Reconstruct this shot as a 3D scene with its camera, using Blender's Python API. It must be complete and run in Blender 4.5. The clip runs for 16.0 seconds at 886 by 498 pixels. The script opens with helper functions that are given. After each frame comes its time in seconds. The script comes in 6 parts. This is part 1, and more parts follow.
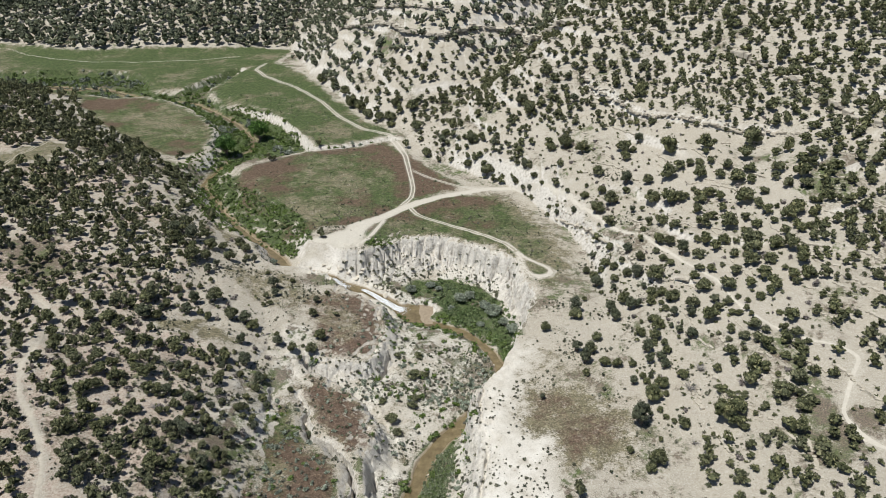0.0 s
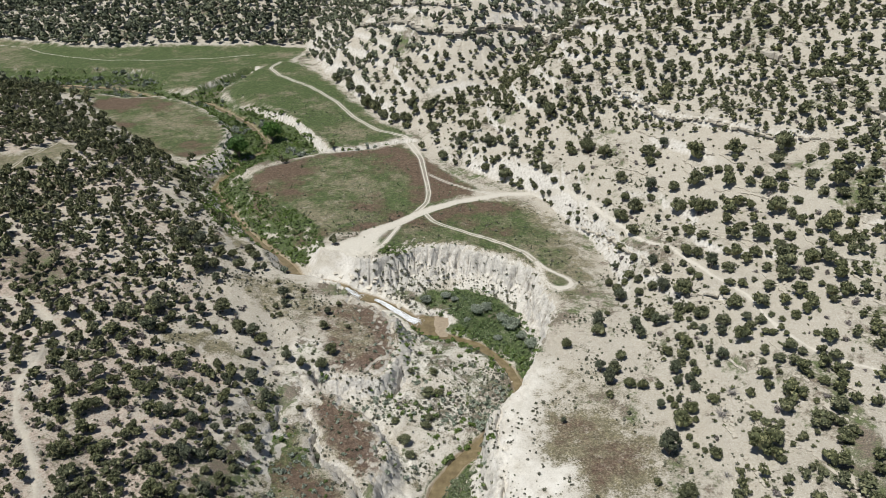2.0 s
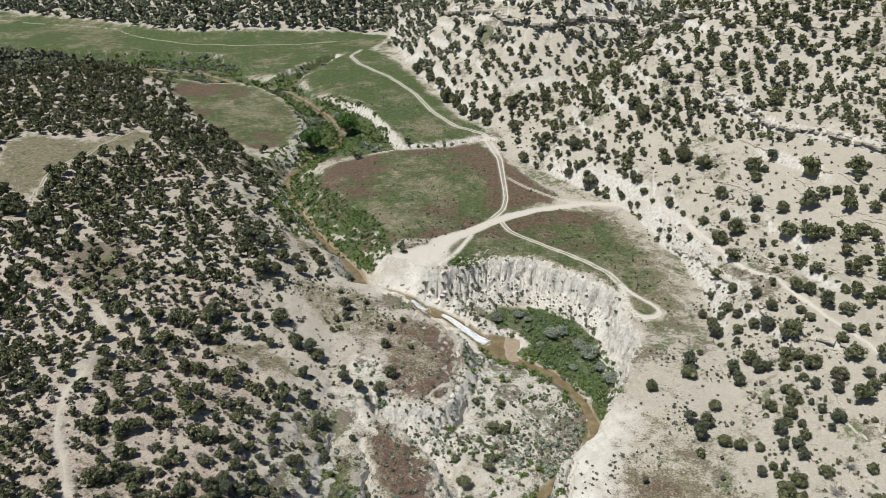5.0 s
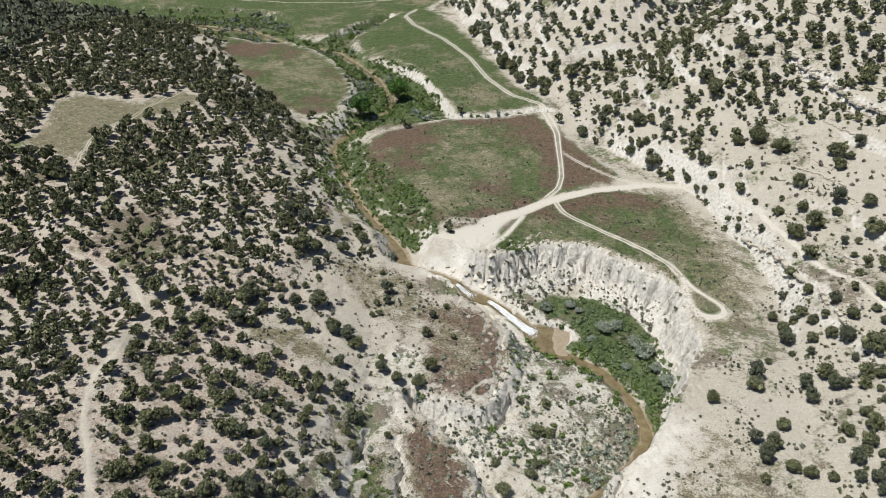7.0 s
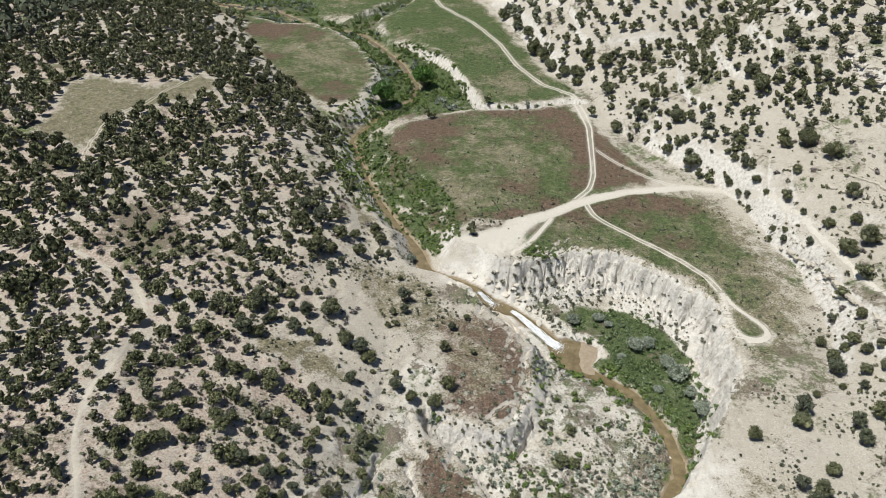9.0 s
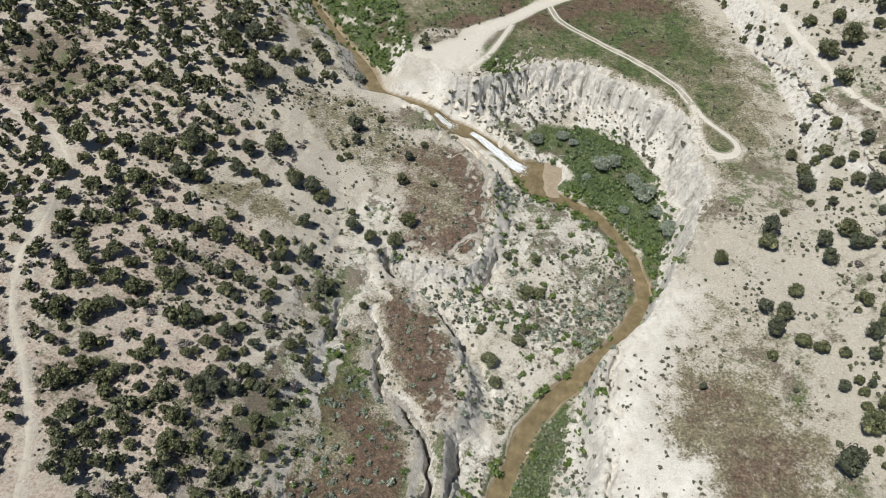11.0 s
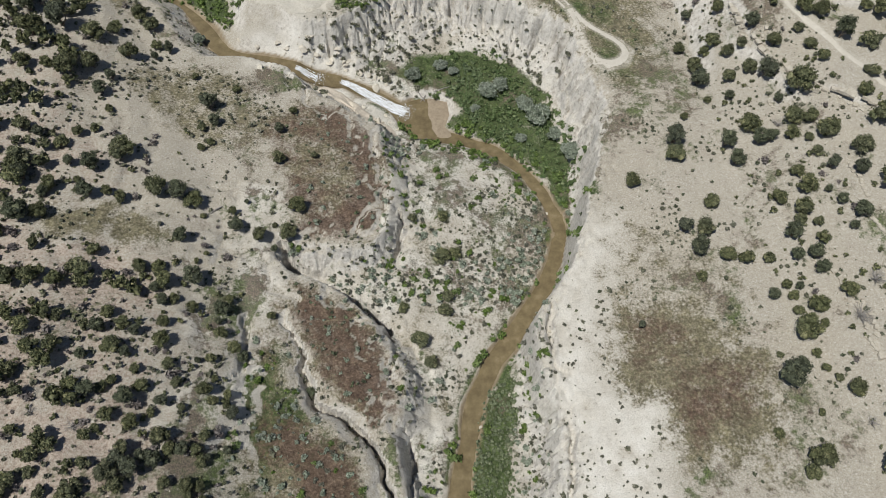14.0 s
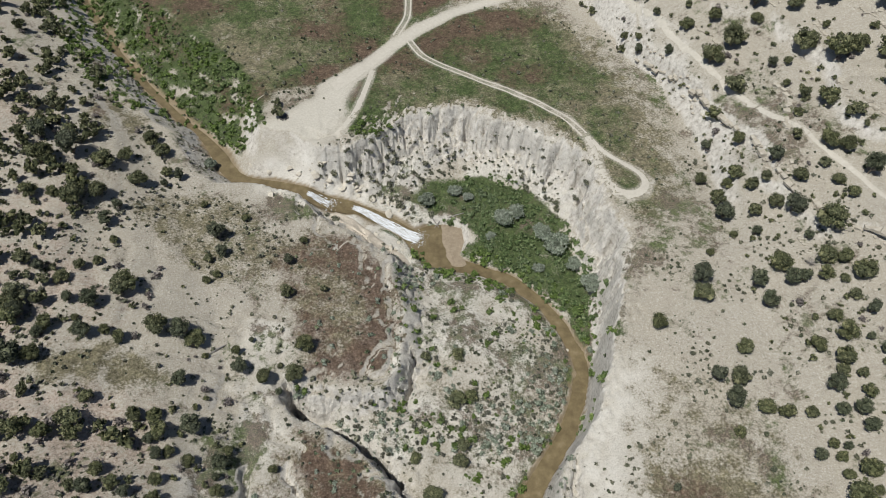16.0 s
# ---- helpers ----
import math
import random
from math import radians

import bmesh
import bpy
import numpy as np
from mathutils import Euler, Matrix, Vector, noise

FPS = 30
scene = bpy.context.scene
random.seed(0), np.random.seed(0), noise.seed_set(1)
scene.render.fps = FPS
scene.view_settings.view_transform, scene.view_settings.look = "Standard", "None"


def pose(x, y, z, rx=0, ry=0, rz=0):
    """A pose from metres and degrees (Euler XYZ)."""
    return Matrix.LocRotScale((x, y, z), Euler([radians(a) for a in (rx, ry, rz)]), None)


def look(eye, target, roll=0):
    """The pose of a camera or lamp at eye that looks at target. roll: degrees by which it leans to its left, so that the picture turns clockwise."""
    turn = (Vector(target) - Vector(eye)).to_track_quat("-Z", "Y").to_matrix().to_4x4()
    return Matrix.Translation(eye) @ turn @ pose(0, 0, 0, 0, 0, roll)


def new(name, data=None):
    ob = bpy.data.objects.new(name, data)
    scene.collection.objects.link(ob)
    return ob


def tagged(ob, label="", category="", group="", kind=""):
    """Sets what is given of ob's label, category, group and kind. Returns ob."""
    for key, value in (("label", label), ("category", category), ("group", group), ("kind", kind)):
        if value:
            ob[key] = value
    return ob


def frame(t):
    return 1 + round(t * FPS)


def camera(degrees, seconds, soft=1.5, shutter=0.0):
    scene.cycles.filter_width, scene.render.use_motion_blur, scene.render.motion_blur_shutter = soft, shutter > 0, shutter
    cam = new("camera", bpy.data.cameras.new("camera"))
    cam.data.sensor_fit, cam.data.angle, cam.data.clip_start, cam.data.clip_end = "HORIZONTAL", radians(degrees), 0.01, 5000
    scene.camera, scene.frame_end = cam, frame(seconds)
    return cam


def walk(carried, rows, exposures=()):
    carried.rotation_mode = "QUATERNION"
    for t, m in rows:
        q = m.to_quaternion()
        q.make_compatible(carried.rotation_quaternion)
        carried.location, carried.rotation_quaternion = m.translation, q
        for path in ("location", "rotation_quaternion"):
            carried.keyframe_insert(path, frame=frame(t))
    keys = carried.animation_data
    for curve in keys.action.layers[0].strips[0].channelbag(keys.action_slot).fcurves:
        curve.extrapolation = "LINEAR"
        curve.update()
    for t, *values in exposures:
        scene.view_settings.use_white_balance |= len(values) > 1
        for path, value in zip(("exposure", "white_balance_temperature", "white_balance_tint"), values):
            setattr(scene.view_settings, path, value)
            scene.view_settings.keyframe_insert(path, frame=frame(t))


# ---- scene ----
cam = camera(64.5, 16.0, soft=0.45)
PATH = [
    (0, (0.276, 0.13, 117.161), (0.273, 1.93, 116.29), -0.0),
    (0.5, (0.188, 2.164, 117.153), (0.19, 3.963, 116.279), -0.1),
    (1, (0.138, 4.412, 117.147), (0.134, 6.211, 116.273), -0.1),
    (1.5, (0.088, 6.926, 117.144), (0.064, 8.724, 116.269), -0.1),
    (2, (0.0, 9.537, 117.14), (-0.047, 11.332, 116.259), -0.2),
    (2.5, (-0.066, 12.306, 117.14), (-0.135, 14.096, 116.25), -0.2),
    (3, (-0.095, 15.251, 117.155), (-0.186, 17.036, 116.259), -0.2),
    (3.5, (-0.146, 18.291, 117.175), (-0.262, 20.075, 116.277), -0.3),
    (4, (-0.271, 21.392, 117.207), (-0.436, 23.172, 116.309), -0.3),
    (4.2, (-0.351, 22.671, 117.216), (-0.536, 24.447, 116.316), -0.3),
    (6.3, (-1.573, 36.231, 117.535), (-1.927, 37.952, 116.579), -0.4),
    (6.5, (-1.733, 37.522, 117.549), (-2.099, 39.235, 116.583), -0.4),
    (7, (-2.253, 40.783, 117.635), (-2.642, 42.461, 116.618), -0.4),
    (7.5, (-2.895, 44.137, 117.73), (-3.307, 45.806, 116.709), -0.3),
    (8, (-3.625, 47.506, 117.79), (-4.061, 49.169, 116.767), -0.3),
    (8.2, (-3.914, 48.834, 117.791), (-4.359, 50.494, 116.768), -0.3),
    (10.3, (-6.879, 62.504, 117.659), (-7.264, 63.946, 116.327), -0.1),
    (10.5, (-7.18, 63.798, 117.669), (-7.544, 65.188, 116.278), -0.1),
    (11, (-7.985, 67.062, 117.77), (-8.231, 68.346, 116.256), -0.0),
    (11.5, (-8.914, 70.444, 117.856), (-9.076, 71.676, 116.288), 0.0),
    (12, (-9.686, 73.724, 117.913), (-9.846, 74.956, 116.346), 0.0),
    (12.5, (-10.335, 76.895, 117.96), (-10.326, 78.138, 116.394), 0.0),
    (13, (-11.129, 80.011, 117.982), (-11.034, 81.25, 116.415), -0.1),
    (13.5, (-11.804, 83.125, 117.99), (-11.715, 84.305, 116.378), -0.1),
    (14, (-12.306, 86.435, 118.002), (-12.231, 87.482, 116.3), -0.3),
    (14.5, (-12.639, 89.709, 118.06), (-12.567, 90.741, 116.348), -0.4),
    (15, (-12.859, 92.865, 118.09), (-12.784, 93.968, 116.423), -0.4),
    (15.3, (-12.943, 94.529, 118.091), (-12.859, 95.744, 116.505), -0.5),
    (15.5, (-12.993, 95.579, 118.083), (-12.911, 96.823, 116.519), -0.5),
    (16, (-13.14, 98.19, 118.029), (-13.068, 99.436, 116.467), -0.5),
]
walk(cam, [(t, look(eye, target, roll)) for t, eye, target, roll in PATH], [(0, 0.17), (4, 0.16), (6.5, 0.24), (8, 0.28), (10.5, 0.26), (11, 0.22), (11.5, 0.13), (12.5, 0.0), (14.5, -0.09), (16, -0.09)])

# ---- world, sun, exposure ----
SUN_TO = Vector((-0.50, -0.36, 1.42)).normalized()
world = bpy.data.worlds.new("sky")
scene.world = world
world.use_nodes = True
wn = world.node_tree.nodes
sky = wn.new("ShaderNodeTexSky")
sky.sky_type, sky.sun_disc = "NISHITA", False
sky.sun_elevation = math.asin(SUN_TO.z)
sky.sun_rotation = math.atan2(SUN_TO.x, SUN_TO.y)
sky.altitude = 1900
wn["Background"].inputs["Strength"].default_value = 0.058
world.node_tree.links.new(sky.outputs[0], wn["Background"].inputs[0])
sun_data = bpy.data.lights.new("sun", "SUN")
sun_data.energy, sun_data.angle, sun_data.color = 4.42, radians(0.53), (0.985, 0.97, 0.915)
sun = new("sun", sun_data)
sun.matrix_world = look(SUN_TO * 400, (0, 0, 0))

# ---- the lie of the land: plan lines and heights in metres ----
def smooth(a, b, v):
    s = np.clip((v - a) / (b - a), 0, 1)
    return s * s * (3 - 2 * s)


def lattice(i, j, seed):
    h = (i.astype(np.int64) * 374761393 + j.astype(np.int64) * 668265263 + seed * 974634721) & 0xFFFFFFFF
    h = ((h ^ (h >> 13)) * 1274126177) & 0xFFFFFFFF
    return ((h ^ (h >> 16)) & 0xFFFF) / 32767.5 - 1


def vnoise(x, y, size, seed=0):
    """Value noise from -1 to 1 with features of that size."""
    u, v = x / size + seed * 7.31, y / size - seed * 3.77
    i, j = np.floor(u), np.floor(v)
    a, b = u - i, v - j
    a, b = a * a * a * (a * (6 * a - 15) + 10), b * b * b * (b * (6 * b - 15) + 10)
    return ((lattice(i, j, seed) * (1 - a) + lattice(i + 1, j, seed) * a) * (1 - b)
            + (lattice(i, j + 1, seed) * (1 - a) + lattice(i + 1, j + 1, seed) * a) * b)


def fbm(x, y, size, octaves=4, seed=0, gain=0.5):
    total, amp, norm = 0, 1, 0
    for k in range(octaves):
        total = total + amp * vnoise(x, y, size / 2 ** k, seed + k)
        norm, amp = norm + amp, amp * gain
    return total / norm


def cells(x, y, size, seed=0):
    """Broken blocks: distance to the border between blocks (0 to about 0.5) and a random number for each."""
    u, v = x / size, y / size
    i, j = np.floor(u), np.floor(v)
    f1, f2, who = np.full(u.shape, 9.0), np.full(u.shape, 9.0), np.zeros(u.shape)
    for a in (-1, 0, 1):
        for b in (-1, 0, 1):
            px = i + a + 0.5 + 0.45 * lattice(i + a, j + b, seed)
            py = j + b + 0.5 + 0.45 * lattice(i + a, j + b, seed + 9)
            d = np.hypot(u - px, v - py)
            r = lattice(i + a, j + b, seed + 17)
            f2 = np.where(d < f1, f1, np.minimum(f2, d))
            who = np.where(d < f1, r, who)
            f1 = np.minimum(f1, d)
    return f2 - f1, who


def along(x, y, line, closed=False):
    """Distance to a line of (x, y, values...), the side (+1: to its right) and the values at the nearest place."""
    line = np.array(line, float)
    ends = np.vstack([line, line[:1]]) if closed else line
    best = np.full(x.shape, 1e12)
    side = np.ones(x.shape)
    vals = np.zeros((line.shape[1] - 2,) + x.shape)
    for p, q in zip(ends[:-1], ends[1:]):
        dx, dy = q[0] - p[0], q[1] - p[1]
        f = np.clip(((x - p[0]) * dx + (y - p[1]) * dy) / (dx * dx + dy * dy), 0, 1)
        ex, ey = x - p[0] - f * dx, y - p[1] - f * dy
        d = ex * ex + ey * ey
        near = d < best
        best = np.where(near, d, best)
        side = np.where(near, np.where(dx * ey - dy * ex < 0, 1.0, -1.0), side)
        for k in range(len(vals)):
            vals[k] = np.where(near, p[2 + k] + f * (q[2 + k] - p[2 + k]), vals[k])
    return np.sqrt(best), side, vals


def inside(x, y, ring):
    hit = np.zeros(x.shape, bool)
    for p, q in zip(ring, [*ring[1:], ring[0]]):
        if p[1] != q[1]:
            hit ^= ((p[1] > y) != (q[1] > y)) & (x < (q[0] - p[0]) * (y - p[1]) / (q[1] - p[1]) + p[0])
    return hit


def within(x, y, ring, soft=2.0):
    """1 inside a ring, 0 outside, soft over the edge."""
    d, _, _ = along(x, y, ring, True)
    return smooth(-soft, soft, np.where(inside(x, y, ring), d, -d))


# the creek, going upstream: x, y, water level, half width
RIVER = [(-16, -200, -2, 2.5), (-16, 40, -0.6, 2.5), (-11, 98, -0.1, 2.3), (-7.5, 114, 0, 1.5), (-5.9, 119.5, 0, 1.3),
         (-4.4, 126, 0, 1.4), (-2.4, 130.5, 0.1, 1.6), (1.2, 135.5, 0.2, 1.5), (5.8, 141, 0.3, 1.5), (11.2, 148, 0.4, 1.4), (14.8, 155, 0.5, 1.2),
         (16.6, 162, 0.6, 1.1), (16, 166, 0.6, 1.1), (14, 171, 0.7, 1.1), (11, 176, 0.7, 1.1), (8, 180, 0.8, 1.1), (5, 183, 0.9, 1.1),
         (0, 185, 1, 1.2), (-5, 187, 1, 1.5), (-8, 190, 1, 2.1), (-11, 193, 1.05, 2.1), (-14, 195, 1.2, 1.6), (-20, 198.6, 3.2, 1.4),
         (-26, 201, 5, 1.6), (-31, 202, 5.6, 1.7), (-33, 202.3, 6.2, 1.6), (-36, 203.2, 8, 1.6), (-42, 205, 8.3, 1.6),
         (-50, 207, 8.5, 1.4), (-54, 211, 8.7, 1.4), (-56, 215, 8.8, 1.4), (-60, 221, 9, 0.65), (-66, 227, 9.2, 0.65),
         (-76, 239, 9.8, 0.65), (-87, 254, 10.3, 0.65), (-97, 271, 11, 0.65), (-103, 281, 11.5, 0.65), (-100, 300, 12.4, 0.65),
         (-92, 321, 13, 0.65), (-93, 335, 13.8, 0.65), (-109, 361, 15, 1.0), (-125, 379, 16, 1.0), (-142, 396, 17, 1.0),
         (-172, 402, 18, 1.0), (-200, 420, 19, 1.0), (-300, 438, 21, 1.0), (-800, 460, 30, 1.0)]
# the rim of the lower canyon, with the width of its wall
CANYON = [(-20, -200, 4), (-17, 60, 5), (-16, 100, 5), (-15.5, 112, 5), (-17, 121, 5), (-16.5, 130, 4), (-18.3, 138, 2.0), (-18.5, 141, 0.9),
          (-21.5, 143.5, 0.8), (-24.5, 147, 0.8), (-29.5, 149.4, 0.8), (-34.5, 151.3, 0.9), (-37, 155, 1.5), (-35, 157, 4), (-31, 157, 5.5),
          (-25, 156.4, 5.5), (-19.5, 157, 5), (-17.3, 162, 5), (-17.5, 168, 8), (-18, 177, 8), (-18, 183, 5), (-22, 186.2, 5.5),
          (-28, 191.2, 5.5), (-34, 197.0, 4.0), (-39, 201, 2.0), (-40.5, 204, 1.2), (-38, 208, 2.5), (-32, 208.6, 3.2), (-27, 209.6, 5),
          (-23, 212, 7), (-20, 215, 9), (-15, 219.5, 10), (-8, 220.5, 10.5), (0, 220, 10.5), (6, 217, 9.5), (13, 212, 8.5), (20, 207.5, 8),
          (24.2, 202, 8), (25, 194, 8), (26, 187, 8), (27.6, 181, 7.5), (26, 175.5, 7), (21.4, 169, 3.2), (18.8, 162, 1.4), (16.0, 153, 1.0),
          (13.2, 147.5, 0.9), (9.2, 141, 1.2), (7.8, 135, 2.4), (7.6, 129, 4), (8, 121, 6), (7.5, 113, 7), (4, 98, 8), (-2, 60, 8), (-6, -200, 8)]
# the rim of the upper arroyo
ARROYO = [(-18, 327, 1.5), (-34, 321, 1.6), (-48, 315, 1.6), (-58, 311, 1.6), (-70, 331, 1.8), (-83, 355, 1.8), (-95, 369, 2), (-110, 381, 2),
          (-125, 383, 2), (-138, 407, 2), (-132, 428, 2), (-126, 456, 2), (-133, 458, 3), (-142, 436, 3), (-152, 413, 2), (-156, 407, 2), (-170, 407, 2),
          (-175, 420, 2), (-187, 437, 2), (-198, 447, 2), (-211, 453, 2), (-234, 455, 2), (-262, 450, 3), (-300, 452, 4), (-800, 470, 4), (-800, 440, 4), (-300, 424, 4), (-240, 410, 4),
          (-200, 396, 4), (-184, 390, 4), (-167, 393, 4), (-151, 384, 4), (-133, 367, 4), (-120, 350, 4), (-111, 325, 4), (-107, 305, 4), (-108, 288, 3),
          (-99, 281, 3), (-90, 292, 6), (-78, 297, 6), (-66, 304, 4), (-57, 308, 1.2), (-48, 311.5, 1.0), (-34, 317, 1.0), (-20, 322, 1.0)]
EAST_FOOT = [(80, -300), (56, 60), (50, 110), (45, 150), (44, 176), (47, 199), (44, 227), (33, 255), (18, 272), (-4, 294), (-18, 328),
             (-38, 352), (-56, 388), (-88, 452), (-112, 520), (-100, 700), (-60, 1400), (0, 4600)]
WEST_FOOT = [(-30, -300), (-33, 60), (-36, 110), (-39, 130), (-43, 150), (-50, 170), (-62, 200), (-77, 226), (-95, 252), (-112, 279),
             (-128, 299), (-158, 328), (-180, 350), (-193, 370), (-203, 386), (-228, 398), (-270, 408), (-330, 422), (-800, 438), (-4600, 500)]
NORTH_FOOT = [(-4600, 900), (-700, 560), (-400, 524), (-313, 506), (-252, 480), (-190, 494), (-150, 499), (-112, 522)]
SIDE_DRAW = [(-18, 327), (0, 345), (28, 378), (55, 425), (95, 510), (150, 700)]
GULLIES = [
    [(-18.5, 106, 4.5), (-20.0, 116, 3.6), (-22.5, 120, 3.4), (-26.5, 123.5, 3.2), (-31, 127, 2.6), (-32.3, 132, 2.2), (-33.5, 137, 1.4), (-36, 143, 0.8)],
    [(-37.0, 157, 2.0), (-36.4, 154.5, 3.0), (-34, 152.0, 2.2), (-29.5, 149.8, 2.0), (-24.5, 147.4, 2.4), (-21.5, 144.0, 2.4), (-18.3, 141.2, 3.0), (-17.4, 138, 2.0)],
    [(-17.0, 136, 0.8), (-17.4, 131, 1.2), (-17.0, 127, 0.4)],
    [(-15.6, 120, 1.0), (-15.2, 116, 2.2), (-15.6, 110, 2.0)],
    [(-15.2, 163.5, 1.6), (-15.4, 157.5, 2.2), (-16.5, 155, 0.8)],
    [(10.2, 139.5, 0.8), (9.2, 135, 1.6), (9.0, 130, 1.0), (9.6, 126.5, 0.5)],
    [(10.2, 121, 0.6), (9.2, 116, 1.5), (8.4, 110, 1.5), (8.0, 104, 0.8)],
    [(-42.0, 142, 1.0), (-41.6, 135, 1.5), (-42.0, 131, 0.6)],
]

POOL = [(-15.5, 194.2), (-13.5, 197), (-11.0, 198.5), (-6.6, 198.4), (-3.4, 196.8), (-3.2, 193.2), (-4.8, 189), (-7.5, 186), (-11.1, 187), (-13.8, 190)]
# lines of harder rock, uphill to the right, with the height of the step
LEDGES = [
    [(121.3, 230.9, 0), (114.2, 240.2, 2.6), (103.3, 246.8, 3.4), (93.2, 252.7, 3.2), (84.3, 261.4, 2.8), (76.3, 280.1, 3.4), (69.6, 291.9, 3.6), (62.9, 300.0, 2.6), (58.5, 314.4, 0)],
    [(60, 182, 0), (55, 191, 1.8), (52.4, 200.8, 1.4), (48.8, 213.3, 1.6), (46.8, 221.3, 1.5), (43.9, 230.4, 1.0), (39.8, 238.9, 0)],
    [(64.5, 351.0, 0), (56.1, 362.5, 5), (43.8, 416.1, 5), (23.9, 410.4, 4), (-1.9, 396.2, 3), (-21.1, 413.3, 2.5), (-42.6, 443.4, 3), (-69.9, 481.9, 0)],
    [(47.1, 341.2, 0), (40.2, 349.9, 3.5), (32.2, 387.7, 0)],
    [(5.6, 412.6, 0), (-8.0, 424.3, 3), (-28.8, 445.5, 3), (-54.6, 486.2, 0)],
    [(72, 163, 0), (67, 169, 1.8), (60, 178, 0)],
    [(-42.5, 143, 0), (-41.6, 135, 0.6), (-43, 126, 0.5), (-43.4, 116, 0.6), (-42, 104, 0)],
    [(171.2, 151.0, 0), (149.4, 204.3, 3), (135.6, 232.4, 3), (129.6, 273.7, 2), (112.3, 308.9, 0)],
]
RIM = np.array(CANYON)
RIM = np.column_stack([RIM, np.concatenate([[0], np.cumsum(np.hypot(*np.diff(RIM[:, :2], axis=0).T))])])


def height(x, y):
    x, y = np.asarray(x, float), np.asarray(y, float)
    river = np.array(RIVER)
    wx = x + 0.9 * fbm(x, y, 6, 3, 1) + 1.6 * vnoise(x, y, 17, 5)
    wy = y + 0.9 * fbm(x, y, 6, 3, 2) + 1.6 * vnoise(x, y, 17, 6)
    level = 15.4 + 0.045 * np.clip(y - 240, 0, 420)
    # east of the creek
    terrace = np.clip(12.2 + 0.10 * (x - 8) + 0.02 * (y - 130), 9, 22)
    e = terrace + (level - terrace) * smooth(168, 196, y)
    d, side, _ = along(wx, wy, EAST_FOOT)
    up = np.where(side > 0, d, 0)
    scarp = np.interp(y, [172, 196, 215, 260, 300], [1.2, 6.5, 8.5, 8.5, 4.5]) * (1 - np.exp(-up / 5)) * (1 + 0.4 * vnoise(x, y, 21, 12))
    slope = np.interp(y, [90, 140, 180, 230, 300, 380, 440], [0.12, 0.15, 0.22, 0.40, 0.54, 0.60, 0.74])
    rise = scarp + slope * up * up / (up + 3) * (1 + 0.22 * fbm(x, y, 90, 3, 11))
    draw, _, _ = along(wx, wy, SIDE_DRAW)
    rise *= 1 - 0.6 * np.exp(-(draw / 26) ** 2)
    rise = 170 * (1 - np.exp(-rise / 170))
    # ledges of harder rock
    bed = 8.5 + 1.5 * vnoise(x, y, 120, 21)
    n = rise / bed + 0.25 * vnoise(x, y, 40, 22)
    f = n - np.floor(n)
    hard = smooth(-0.1, 0.6, vnoise(x, y, 26, 23) + 0.2)
    rise = rise + hard * np.minimum(rise / 6, 1) * (smooth(0.42, 0.55, f) * 2.0 - f * 2.0 + 0.3)
    e = e + rise
    # west of the creek
    d, side, _ = along(wx, wy, WEST_FOOT)
    foot = np.interp(y, [60, 110, 130, 145, 165, 200, 225, 270, 330, 420], [9, 10, 10, 9.2, 12, 14, 15.2, 17.5, 21.5, 24])
    cap = np.interp(y, [120, 140, 170, 195, 270, 320], [19, 18, 15.5, 18, 18, 21])
    k = np.interp(y, [125, 145, 170, 200], [0.64, 0.50, 0.38, 0.46])
    back = np.where(side < 0, d, 0)
    mesa = cap * (1 - np.exp(-back * k / cap)) * (1 + 0.12 * fbm(x, y, 45, 3, 31))
    n = mesa / 5.0 + 0.4 * vnoise(x, y, 30, 32)
    f = n - np.floor(n)
    mesa = mesa + smooth(-0.1, 0.6, vnoise(x, y, 22, 33)) * np.minimum(mesa / 4, 1) * (smooth(0.4, 0.6, f) * 1.2 - f * 1.2 + 0.2)
    bench = foot - np.where(side > 0, 0.11 * d, 0)
    bench = np.where(y > 270, np.maximum(bench, np.minimum(level, foot)), np.maximum(bench, 5.5))
    w = bench + mesa
    # the far slopes behind the upper meadows
    nf = np.array(NORTH_FOOT)
    far = np.clip(wy - np.interp(x, nf[:, 0], nf[:, 1]), 0, None) * smooth(-66, -112, x)
    far = far * far / (far + 12) * 0.36 * (1 + 0.3 * fbm(x, y, 110, 3, 41))
    e = e + 120 * (1 - np.exp(-far / 120))
    split = np.interp(y, river[:, 1], river[:, 0])
    east = smooth(-1.5, 1.5, x - split)
    z = w + (e - w) * east
    for line in LEDGES:
        d, side, (step,) = along(wx, wy, line)
        z = z + 0.5 * step * side * smooth(0, 0.6, d) * np.exp(-d / 8) * (0.75 + 0.5 * vnoise(x, y, 7, 45))
    # rills on bare slopes
    bare = np.clip((rise * east + mesa * (1 - east)) / 5, 0, 1)
    rill = np.abs(vnoise(wx, wy * 0.5, 5.5, 47))
    z = z - bare * 0.55 * np.clip(0.3 - rill, 0, 1) * 3.3
    # gentle unevenness
    z = z + 0.5 * fbm(x, y, 24, 3, 51) + 0.22 * fbm(x, y, 5, 3, 55) + np.minimum(rise + mesa, 6) * 0.1 * fbm(x, y, 9, 3, 58)
    # the creek and its canyon
    dr, _, (water, half) = along(x + 0.5 * vnoise(x, y, 4, 61), y + 0.5 * vnoise(x, y, 4, 62), RIVER)
    out = np.clip(dr - half, 0, None)
